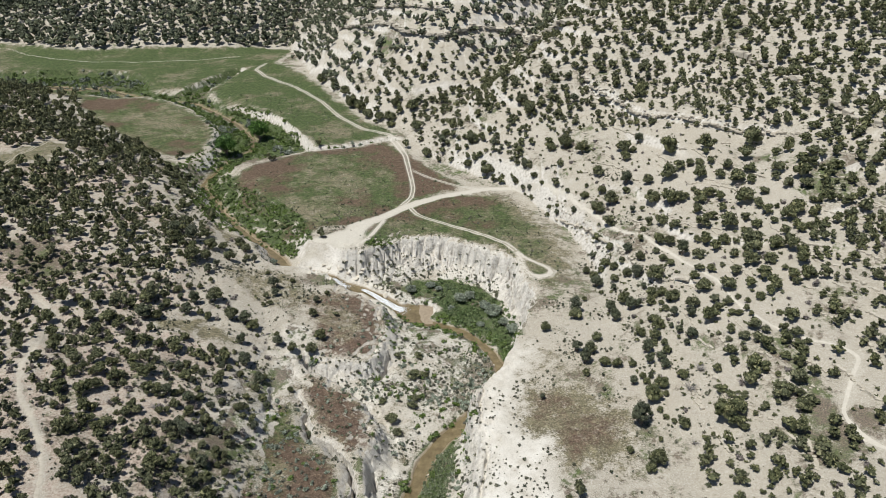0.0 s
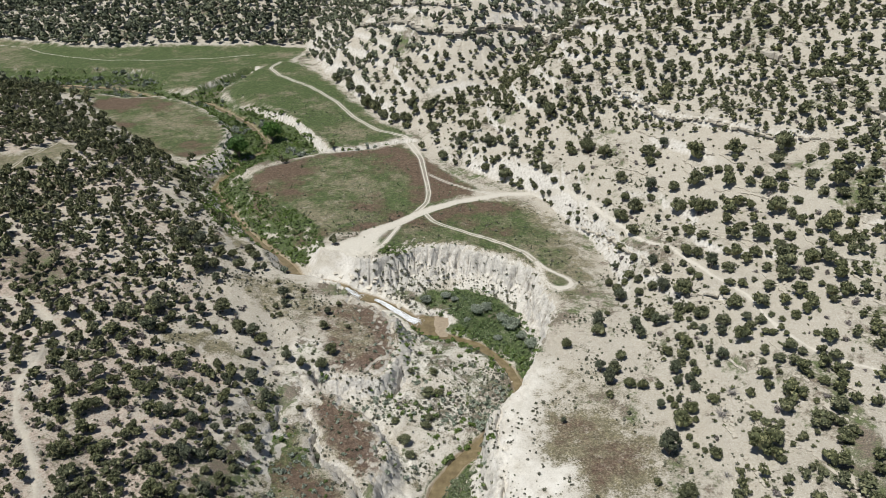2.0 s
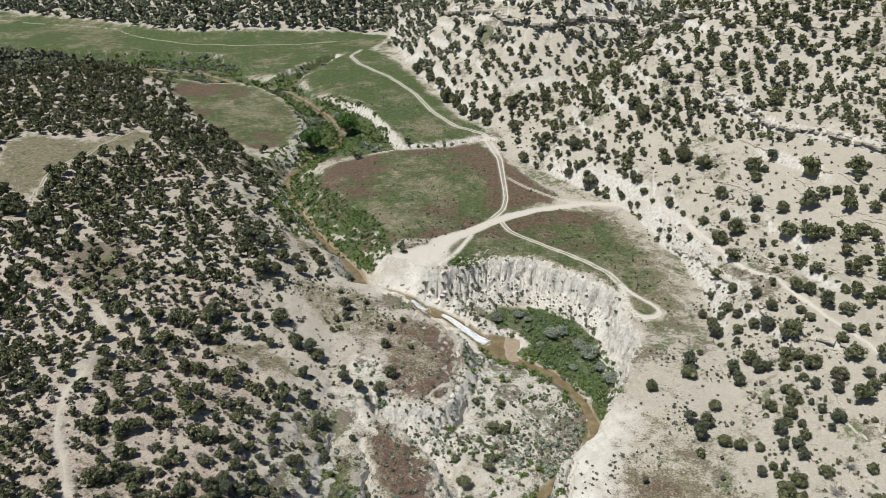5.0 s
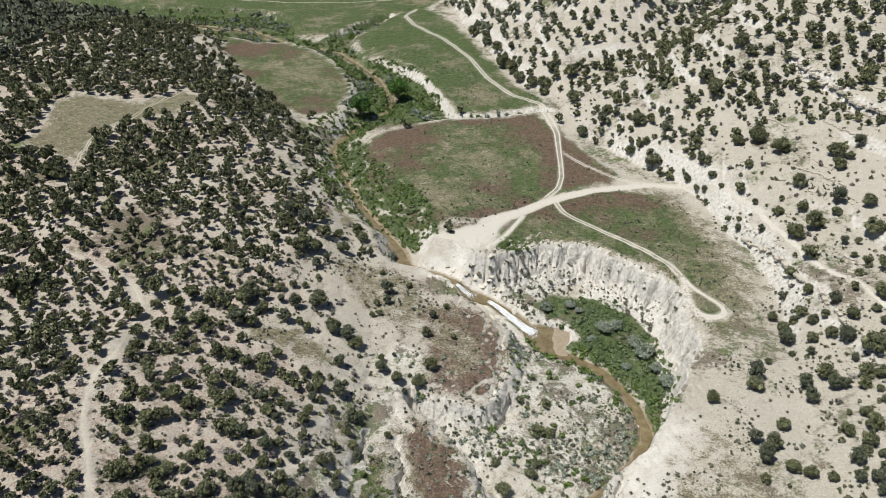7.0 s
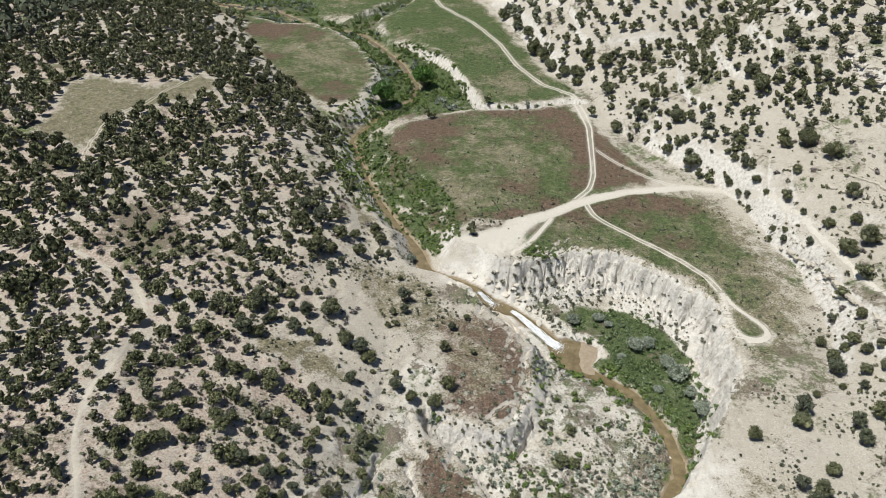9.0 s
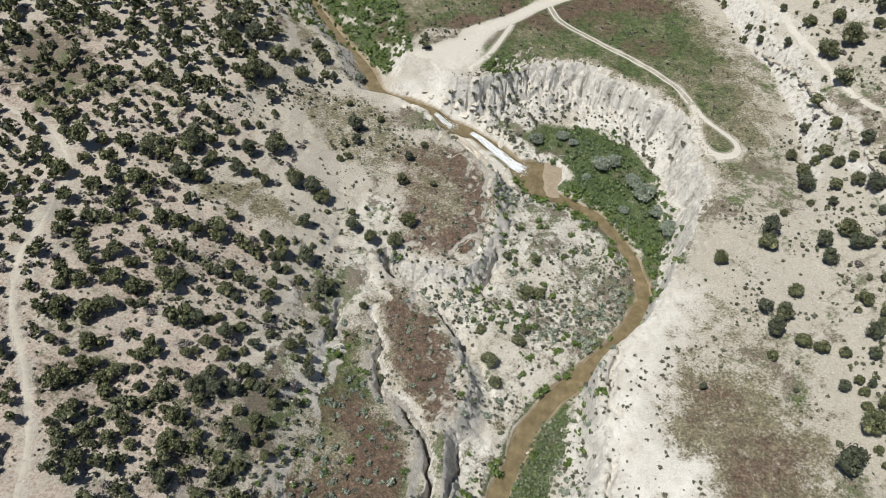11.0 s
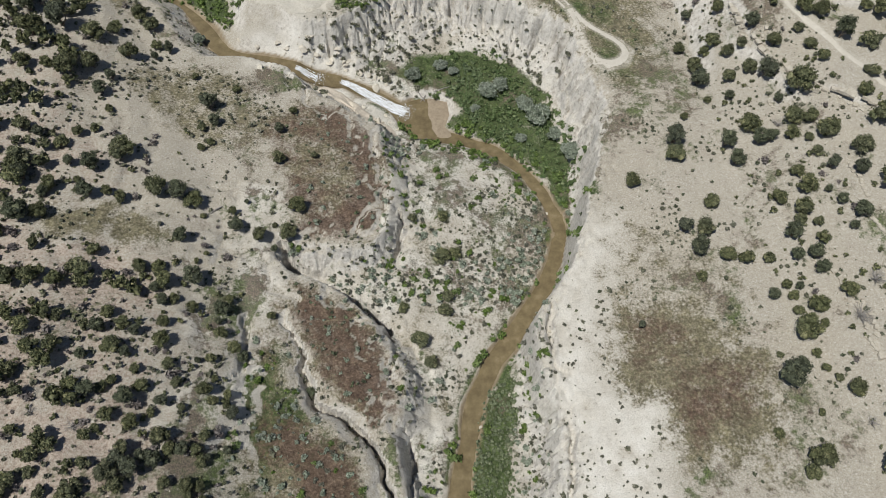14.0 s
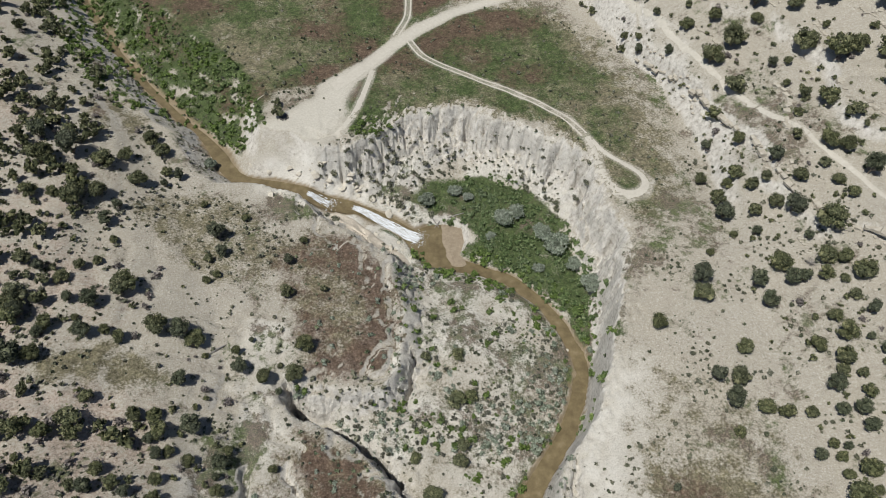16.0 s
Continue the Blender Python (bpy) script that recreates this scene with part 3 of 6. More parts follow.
KNOLL = [(-35, 191), (-25, 187), (-17.5, 178), (-16, 168), (-18, 159), (-24, 157.5), (-32, 159), (-37, 171), (-39, 184)]
LOW_TERRACE = [(-35, 150.5), (-25, 146), (-19, 140.5), (-18.6, 132), (-18.8, 122), (-22.5, 121.5), (-27.5, 127), (-31.2, 132), (-33, 139), (-36.5, 145)]
SWALE = [(-38, 143), (-34.5, 136), (-33.5, 130), (-31, 125), (-25, 120), (-21, 112), (-20, 95), (-44, 95), (-43, 118), (-43, 128), (-41, 136)]
BROWN_TERRACE = [(21, 158), (34, 152), (44, 142), (46, 120), (42, 104), (26, 106), (23, 114), (19, 123), (18, 131)]
BROWN_CORE = [(21, 137), (32, 136), (40, 126), (38, 114), (27, 112), (20, 122), (19, 130)]
STUBBLE = [(30, 184), (40, 184), (46, 200), (44, 226), (34, 250), (22, 262), (6, 262), (20, 256), (28, 246), (36, 224), (38, 200)]
BENCH_GRASS = [(-70, 196), (-55, 200), (-44, 196), (-38, 186), (-42, 176), (-52, 176), (-62, 184), (-68, 190)]
BENCH_RED = [(-86, 229), (-80, 231), (-71, 222), (-69, 216), (-80, 214)]
HOLLOW = [(-78, 158), (-66, 163), (-57, 160), (-55, 156), (-64, 154), (-74, 154)]
CLEARING = [(-184, 217), (-190, 228), (-191, 240), (-204, 257), (-200, 268), (-187, 268), (-170, 266), (-168, 286), (-157, 284), (-151, 270), (-154, 258), (-162, 250), (-166, 240), (-165, 226), (-164, 216), (-174, 218)]
THICKET = [(-13, 204), (-7, 209), (3, 209), (11, 206), (14, 198), (19, 193), (21, 184), (24.5, 178), (21, 169), (18.4, 165), (15, 172), (9, 182), (2, 187), (-1, 190), (-2, 196), (-8, 199)]
WHITE_BANK = [(15, 155), (21.5, 155), (19.4, 141), (17.2, 132), (17.7, 125.5), (21, 120.7), (23.3, 116), (22, 108), (22, 90), (-2, 90), (6, 112), (7, 128), (11, 143)]
PAN = [(-22.7, 235.5), (-28.2, 230.6), (-34.9, 225.9), (-42.0, 220.9), (-45.3, 217.8), (-44.9, 214.1), (-41.3, 209.6), (-36.1, 209.2), (-31.0, 211.9), (-28.7, 216.1), (-26.9, 220.6), (-24.6, 228.7)]
REEDS = [(0.5, 132), (-2.6, 127.2), (-4.6, 121.5), (-5.6, 114), (-6, 100), (1.5, 100), (1.6, 113.5), (1.6, 119), (3.2, 124.5), (4.4, 130), (4.6, 135)]
BANK_GREEN = [(-100, 276), (-92.1, 259.2), (-84.7, 247.5), (-75.7, 240), (-66.0, 229.6), (-56.9, 219.8), (-52, 215), (-44.5, 217.5), (-49, 230), (-56, 242), (-65, 251), (-74, 261), (-83, 271), (-92, 283)]
SLUMP_GREEN = [(-27, 216), (-22, 218.5), (-17.5, 216), (-18, 212.5), (-23, 212), (-26, 213.5)]
BAR = [(-8.4, 199.6), (-2.0, 198.6), (-1.2, 192), (-3.2, 186.0), (-7.2, 187.2), (-8.8, 194)]
TRACKS = {
    "main": [(-31, 228.8, 2.6), (-27, 232, 2.3), (-21, 238.5, 1.8), (-16, 244.5, 1.7), (-10, 250, 1.6), (-1, 256, 1.4), (8, 260, 1.3), (18, 263.5, 1.2), (27, 263.4, 1.2)],
    "shelf": [(27, 263.4, 1.3), (34, 258, 1.5), (39, 251, 1.6), (45, 239, 1.5), (50, 225, 1.4), (54, 213, 1.3), (59, 201, 1.2), (67, 186, 1.0), (74, 168, 0.9), (77, 149, 0.9), (83, 141, 0.9), (91, 134, 1.0), (93, 130, 1.1), (88, 124, 1.1), (82, 115, 1.1), (83, 107, 1.1), (92, 94, 1.1)],
    "braid": [(-21.3, 235.5, 0.9), (-23.1, 227.5, 0.9), (-25.1, 220.6, 0.9), (-27.9, 214.6, 0.9), (-31.6, 211.2, 0.9)],
    "loop": [(-13, 247, 0.9), (-10, 240, 0.85), (-3, 234, 0.8), (6, 228, 0.8), (14, 222, 0.8), (21, 215, 0.8), (24.5, 208.5, 0.9)],
    "turn": [(24.4, 209.5, 0.9), (25.2, 204, 1.0), (25.3, 199, 1.0), (26, 194.6, 1.2), (28.8, 191.4, 1.5), (32.4, 191.8, 1.4), (34.3, 195, 1.0), (32.6, 198.3, 0.8), (29.5, 201, 0.7), (26.8, 204.2, 0.7), (24.8, 209, 0.8)],
    "north": [(-16, 247, 0.9), (-12.5, 255, 0.9), (-12, 263, 0.9), (-13, 272, 0.9), (-14.5, 282, 1.0), (-17, 300, 1.2), (-21, 313, 1.5), (-24, 321, 1.2), (-26, 329, 1.0), (-40, 338, 1.0), (-54, 357, 1.0), (-67, 384, 1.0), (-88, 414, 1.0), (-110, 436, 1.0), (-120, 454, 1.0), (-117, 470, 1.0)],
    "cutoff": [(-13, 283, 0.6), (-6, 275, 0.6), (2, 269, 0.6), (11, 264, 0.7), (17, 264, 0.7)],
    "mesa": [(-133, 171, 0.9), (-119, 167, 0.9), (-109, 164, 0.8), (-101, 156, 0.8), (-98, 147, 0.8), (-96, 138, 0.8), (-93, 127, 0.9), (-87, 117, 1.1), (-79, 108, 1.1), (-74, 100, 1.0), (-68, 84, 1.0)],
    "clearing": [(-165.7, 284.7, 0.7), (-166.3, 266.6, 0.7), (-165.2, 254.3, 0.7), (-166.6, 241.7, 0.7), (-168.1, 233.0, 0.7), (-164.5, 220.9, 0.7), (-157.9, 208.3, 0.7)],
    "far": [(-420, 530, 1.2), (-307, 509, 1.2), (-287, 493, 1.1), (-267, 485, 1.1), (-240, 475, 1.0), (-201, 473, 1.0), (-165, 478, 1.0), (-137, 489, 1.0)],
}

for key in ("mesa", "shelf", "far"):
    TRACKS[key] = [(x, y, w * 0.62) for x, y, w in TRACKS[key]]


def masks(x, y, z, steep):
    wx, wy = x + 2.2 * fbm(x, y, 9, 3, 91), y + 2.2 * fbm(x, y, 9, 3, 92)
    dr, bank_side, (water, half) = along(x, y, RIVER)
    near = {k: within(wx, wy, v, 2.0 if k in ('th', 're', 'pan', 'pool', 'sg', 'bk') else 4.5) for k, v in dict(fn=FIELD_NEAR, fb=FIELD_BLUFF, fw=FIELD_WEST, ff=FIELD_FAR, fr=FIELD_ROAD, kn=KNOLL, lt=LOW_TERRACE, sw=SWALE, bt=BROWN_TERRACE, bc=BROWN_CORE, bg=BENCH_GRASS, ho=HOLLOW, cl=CLEARING, th=THICKET, wb=WHITE_BANK, re=REEDS, bk=BANK_GREEN, sg=SLUMP_GREEN, pan=PAN, pool=POOL, br=BENCH_RED, sb=STUBBLE).items()}
    rise_side = along(x, y, EAST_FOOT)[1]
    low = inside(wx, wy, CANYON).astype(float)
    arroyo = inside(wx, wy, ARROYO).astype(float)
    fields = np.max([near[k] for k in ("fn", "fb", "fw", "ff", "fr")], axis=0)
    banks = np.where(y > 203, smooth(9, 5, dr) * (y > 225), smooth(3.6, 1.9, dr) * 0.8 * (y < 196)) * (x > -800)
    banks = np.maximum(banks, (bank_side > 0) * (y > 160) * (y < 201) * (x > -5) * smooth(7, 3.5, dr))
    n1, n2 = fbm(x, y, 22, 3, 95), fbm(x, y, 7, 3, 96)
    flat = np.maximum(1 - smooth(0.35, 0.8, steep), 0.85 * (y > 395) * (x < -130))
    green = np.clip(fields * np.where(y > 320, 0.78, 0.76) + fields * (0.55 * n1 + 0.25 * n2) + banks + near["th"] + arroyo * 0.9 * flat + near["sw"] * (0.5 + 0.8 * n2)
                    + low * 0.30 * (0.6 + n2) + near["cl"] * 0.3 + near["re"] + near["bk"] + near["sg"], 0, 1) * flat
    red = np.clip(near["fn"] * (0.52 + 1.2 * n1) + near["fb"] * (0.36 + 0.9 * n1) + near["fw"] * (0.55 + 0.9 * n1) + near["fr"] * 0.12 + near["bc"] * 0.48 + near["br"] * (0.4 + 0.8 * n2)
                  + near["kn"] * (0.85 + 0.6 * n1 + 0.3 * n2) + near["lt"] * (0.95 + 0.4 * n1) + near["sw"] * (0.75 + 0.6 * n1), 0, 1) * flat
    straw = np.clip(near["bt"] * 0.44 + near["bc"] * 0.42 + near["bg"] * 0.65 + near["sb"] * 0.5 + near["br"] * 0.7 + near["ho"] * 0.95 + near["cl"] * 0.9 + fields * 0.9 + near["kn"] * 0.7
                    + near["lt"] * 0.8 + near["sw"] * 0.8 + low * 0.3 * (1 - near["wb"]), 0, 1) * flat
    road = np.zeros(x.shape)
    for key, pts in TRACKS.items():
        if key in ("far", "clearing"):
            continue
        d, _, (hw,) = along(x + 0.35 * n2, y + 0.35 * fbm(x, y, 5, 2, 97), pts)
        road = np.maximum(road, (1 - smooth(0.9, 1.5, d / hw)) * (0.35 if pts[0][2] == 1.0 or pts[0][2] < 1 else 0.8))
    road = np.maximum(road, near["pan"])
    wet = 1 - smooth(0.0, 0.3, z - water + np.where(dr > half + 3, 9, 0))
    chute = smooth(8, 3, dr + 2 * n2) * smooth(-48, -42, wx) * smooth(-10, -15, wx) * smooth(186, 191, wy)
    scrub = np.clip(np.where(rise_side > 0, -0.12 * smooth(190, 225, y), 0.0) + 0.12 * near["bt"] + 0.3 * smooth(7, 3, np.abs(x + 45)) * (y < 150) * (y > 90) + np.where(x > np.interp(y, [r[1] for r in RIVER], [r[0] for r in RIVER]) + 6, 0.34, np.where(x < -48, 0.34, 0.5)) + 0.5 * n1 + 0.4 * n2 + low * np.where(y > 192, 0.08, -0.12) - 0.8 * chute - 0.55 * fields + 0.25 * near["sb"] - near["bc"] - 0.5 * near["cl"] - 0.7 * np.max([near[k] for k in ("kn", "lt", "sw")], axis=0) - 0.9 * near["wb"] * (y < 160), 0.0, 1) * (1 - smooth(0.9, 1.7, steep)) * (1 - road)
    rock = smooth(0.6, 1.3, steep)
    clay = np.clip(near["wb"] * (0.9 + 0.4 * n2) + low * (0.5 + 0.9 * n2) * (1 - near["th"]) * (1 - near["re"]) + smooth(12, 4, np.abs(wx + 44 - 0.1 * (wy - 150))) * (wy > 120) * (wy < 168) * (0.25 + n2) - 0.5 * rock, 0, 1)
    clay = np.maximum(clay, chute * 0.9)
    rock = rock * smooth(540, 480, y)
    duff = np.where(x < -50, smooth(4, 22, along(x, y, WEST_FOOT)[0]) * (along(x, y, WEST_FOOT)[1] < 0), 0.0) * (np.where(y < 178, 0.72, 0.58) + 0.5 * n1) * (1 - near['cl']) * (1 - near['ho'])
    return dict(duff=duff * (1 - road), green=green * (1 - road), red=red * (1 - road), straw=straw * (1 - road), road=road * flat, wet=wet, scrub=scrub, rock=rock, clay=clay)


gx = np.concatenate([spaced(-240, -90.5, 1.7, -4200, -90.6, 1.1)[:-1], np.arange(-90, -48.8, 0.65), np.arange(-48.5, 44.6, 0.38), spaced(45, 78, 0.7, 44.9, 4200, 1.085)])
gy = np.concatenate([spaced(92, 104.6, 0.6, -3600, 104.8, 1.09)[:-1], np.arange(105, 226.1, 0.38), np.arange(226.6, 262, 0.65), spaced(262.5, 470, 1.6, 262.4, 4600, 1.07)])
gx, gy = np.unique(gx), np.unique(gy)
GX, GY = np.meshgrid(gx, gy)
GZ = height(GX, GY)
sy, sx = np.gradient(GZ, gy, gx)
STEEP = np.hypot(sx, sy)
rows_n, cols_n = GX.shape
idx = np.arange(rows_n * cols_n, dtype=np.int32).reshape(rows_n, cols_n)
quads = np.stack([idx[:-1, :-1], idx[:-1, 1:], idx[1:, 1:], idx[1:, :-1]], -1).reshape(-1, 4)
ground = mesh_object("ground", np.stack([GX, GY, GZ], -1).reshape(-1, 3), quads, M_GROUND)
faceted = (STEEP[:-1, :-1] > np.where(GY[:-1, :-1] > 172, 1.9, 1.6)) & (GY[:-1, :-1] > 100) & (GY[:-1, :-1] < 230) & (np.abs(GX[:-1, :-1]) < 50)
ground.data.polygons.foreach_set("use_smooth", ~faceted.ravel())
tagged(ground, "pale dusty canyon ground with eroded bluffs and grassy flats", "ground", kind="structure")
for key, val in masks(GX, GY, GZ, STEEP).items():
    at = ground.data.attributes.new(key, "FLOAT", "POINT")
    at.data.foreach_set("value", val.astype(np.float32).ravel())


def on_ground(x, y):
    """Height of the built sheet at places."""
    x, y = np.asarray(x, float), np.asarray(y, float)
    i = np.clip(np.searchsorted(gx, x) - 1, 0, len(gx) - 2)
    j = np.clip(np.searchsorted(gy, y) - 1, 0, len(gy) - 2)
    a, b = (x - gx[i]) / (gx[i + 1] - gx[i]), (y - gy[j]) / (gy[j + 1] - gy[j])
    return (GZ[j, i] * (1 - a) + GZ[j, i + 1] * a) * (1 - b) + (GZ[j + 1, i] * (1 - a) + GZ[j + 1, i + 1] * a) * b


def steepness(x, y):
    i = np.clip(np.searchsorted(gx, x), 0, len(gx) - 1)
    j = np.clip(np.searchsorted(gy, y), 0, len(gy) - 1)
    return STEEP[j, i]


def resample(pts, step):
    p = np.array(pts, float)
    s = np.concatenate([[0], np.cumsum(np.hypot(*np.diff(p[:, :2], axis=0).T))])
    # rounded corners: sample finely, then average
    t = np.arange(0, s[-1], step)
    q = np.stack([np.interp(t, s, p[:, k]) for k in range(p.shape[1])], 1)
    w = max(1, int(2.5 / step))
    pad = np.pad(q, ((w, w), (0, 0)), "edge")
    return np.stack([np.convolve(pad[:, k], np.ones(2 * w + 1) / (2 * w + 1), "valid") for k in range(p.shape[1])], 1)


def ribbon(pts, offsets):
    """Rows of places across a line at the given offsets (arrays along it)."""
    d = np.gradient(pts[:, :2], axis=0)
    d /= np.hypot(d[:, 0], d[:, 1])[:, None]
    nrm = np.stack([d[:, 1], -d[:, 0]], 1)
    return np.stack([pts[:, :2] + nrm * o[:, None] for o in offsets], 1)


def strip_faces(n, m):
    k = np.arange(n * m, dtype=np.int32).reshape(n, m)
    return np.stack([k[:-1, :-1], k[:-1, 1:], k[1:, 1:], k[1:, :-1]], -1).reshape(-1, 4)


# ---- water ----
near_river = [p for p in RIVER if -60 <= p[1] <= 470]
rp = resample(near_river, 0.7)
rp[:, 2] = np.interp(rp[:, 1], [p[1] for p in near_river], [p[2] for p in near_river])
off = [(rp[:, 3] + 0.25) * f for f in (-1, -0.5, 0, 0.5, 1)]
grid = ribbon(rp, off)
wz = np.repeat(rp[:, 2][:, None], 5, 1) - 0.12
river = mesh_object("river", np.concatenate([grid, wz[..., None]], -1).reshape(-1, 3), strip_faces(len(rp), 5), M_WATER)
tagged(river, "narrow silty brown creek winding through the canyon", "creek", kind="structure")


def sheet(name, ring, z, mat, label, category, kind="structure"):
    pts = resample([*ring, ring[0]], 0.7)
    pts = np.vstack([pts, pts[:1]])
    mid_p = pts.mean(0)
    f = np.linspace(0, 1, 9)[:, None, None]
    g = mid_p + (pts[None] - mid_p) * f
    zz = z(g[..., 0], g[..., 1])
    ob = mesh_object(name, np.concatenate([g, zz[..., None]], -1).reshape(-1, 3), strip_faces(9, len(pts)), mat)
    return tagged(ob, label, category, kind=kind)


sheet("water", POOL, lambda x, y: np.full(x.shape, 0.93), M_WATER, "brown plunge pool below the falls", "pool")
sheet("sandbar", BAR, lambda x, y: 0.84 + 0.24 * smooth(0, 2.2, along(x, y, BAR, True)[0]) + 0.12 * fbm(x, y, 1.8, 3, 4), M_SAND, "pale wet sandbar at the edge of the pool", "sandbar")


def fall(x0, y0, z0, x1, y1, z1, w0, w1, strands, label):
    """White water sliding from one place down to another: many thin strands that part and join."""
    r = np.random.default_rng(12)
    n = 26
    run = math.hypot(x1 - x0, y1 - y0)
    d = np.array((x1 - x0, y1 - y0)) / run
    vs, fs = [], []
    for k in range(strands):
        veil = k % 9 == 0
        u = float(np.clip(r.normal(0, 0.42), -1, 1))
        a = r.uniform(-0.02, 0.12) if veil else r.uniform(-0.02, 0.85)
        b = 1.0 - 0.1 * r.uniform() if veil else min(1.05, a + r.uniform(0.12, 0.45))
        t = np.linspace(a, b, n)
        o = u * (w0 + (w1 - w0) * t) + 0.3 * fbm(t * run, t * 0 + 3.1 * k, 2.2, 3, 5)
        w = (r.uniform(0.12, 0.3) if veil else r.uniform(0.03, 0.12)) * np.sin(np.clip((t - a) / (b - a), 0.02, 0.98) * math.pi) ** 0.6 * (0.6 + 0.7 * t)
        z = z0 + (z1 - z0) * (0.55 * t + 0.45 * smooth(0.1, 0.95, t)) + (0.06 if veil else 0.1 + 0.16 * r.uniform()) + 0.08 * fbm(t * run, t * 0 + k, 0.6, 2, 6)
        for f in (-1, 1):
            vs.append(np.stack([x0 + (x1 - x0) * t + d[1] * (o + f * w), y0 + (y1 - y0) * t - d[0] * (o + f * w), z - 0.02 * f], -1))
        c = np.arange(n - 1) + 2 * n * k
        fs.append(np.stack([c, c + n, c + n + 1, c + 1], -1))
    # froth
    m, base = 260, 2 * n * strands
    px, py = r.normal(0.02 * run, 0.9, m), r.normal(0, 0.75 * w1, m)
    cx, cy, rad = x1 + d[0] * px + d[1] * py, y1 + d[1] * px - d[0] * py, r.uniform(0.03, 0.14, m)
    ang = r.uniform(0, 6.283, m)
    quad = [np.stack([cx + rad * np.cos(ang + q) * r.uniform(0.6, 1.3, m), cy + rad * np.sin(ang + q) * r.uniform(0.6, 1.3, m), z1 + 0.03 + r.uniform(0, 0.12, m)], -1) for q in (0, 1.57, 3.14, 4.71)]
    vs.append(np.stack(quad, 1).reshape(-1, 3))
    fs.append(base + np.arange(4 * m).reshape(-1, 4))
    ob = mesh_object("waterfall", np.concatenate(vs), np.concatenate(fs), M_FOAM)
    return tagged(ob, label, "waterfall", kind="stuff")


fall(-26.6, 201.2, 5.0, -13.4, 194.8, 1.0, 0.65, 1.45, 300, "long white chute of water sliding into the pool")
fall(-36.2, 203.4, 7.9, -32.0, 202.0, 5.7, 0.8, 1.1, 100, "short white drop of water over a rock step")

APRON = [(-32.3, 198.5), (-30.7, 200.8), (-25.9, 198.1), (-20.4, 193.3), (-15.8, 190.2), (-14.1, 186.1), (-15.1, 184.4), (-20.1, 185.3), (-24.1, 188.8), (-28.3, 194.0)]
sheet("sandstone_shelf", APRON, lambda x, y: on_ground(x, y) - 0.25 + 0.6 * smooth(0, 1.2, along(x, y, APRON, True)[0]) + 0.22 * fbm(x, y, 2.4, 4, 8),
      M_SHELF, "bare pale tan sandstone shelf beside the falls", "rock shelf")

# ---- dirt tracks ----
for key, pts in TRACKS.items():
    p = resample(pts, 0.8)
    if key in ("mesa", "shelf", "far"):
        p[:, 2] *= (1 + 0.35 * fbm(p[:, 0], p[:, 1], 7, 2, 14))
        p[:, 0] += 0.5 * vnoise(p[:, 0], p[:, 1], 9, 15)
    rutted = key not in ("main", "shelf", "braid", "mesa", "turn")
    vs, fs, n = [], [], 0
    for lane in ((-0.72, 0.72) if rutted else (0,)):
        half = p[:, 2] * 0.36 if rutted else p[:, 2]
        rough = [fbm(p[:, 0] + 31 * (f + lane), p[:, 1], 2.2, 3, 13) for f in (-1, 1)]
        edge = [lane * p[:, 2] + half * f * (1 + (0.2 * rough[f > 0] if abs(f) == 1 else 0)) for f in (-1, -0.5, 0, 0.5, 1)]
        g = ribbon(p, edge)
        z = on_ground(g[..., 0], g[..., 1]) + np.array([-0.06, 0.025, 0.03, 0.025, -0.06])[None]
        vs.append(np.concatenate([g, z[..., None]], -1).reshape(-1, 3))
        fs.append(strip_faces(len(p), 5) + n)
        n += len(p) * 5
    ob = mesh_object("road", np.concatenate(vs), np.concatenate(fs), M_DIM if key in ("mesa", "clearing") else M_DUST)
    tagged(ob, "pale two-rut dirt track with grass between" if rutted else "pale dusty dirt road worn bare", "dirt road", kind="structure")

# ---- plants ----
rng = np.random.default_rng(4)


def ico():
    bm = bmesh.new()
    bmesh.ops.create_icosphere(bm, subdivisions=1, radius=1)
    v = np.array([q.co[:] for q in bm.verts])
    f = np.array([[q.index for q in t.verts] for t in bm.faces])
    bm.free()
    return v, f


ICO_V, ICO_F = ico()
OCT_V = np.array([(1, 0, 0), (-1, 0, 0), (0, 1, 0), (0, -1, 0), (0, 0, 1), (0, 0, -1)], float)
OCT_F = np.array([(0, 2, 4), (2, 1, 4), (1, 3, 4), (3, 0, 4), (2, 0, 5), (1, 2, 5), (3, 1, 5), (0, 3, 5)])


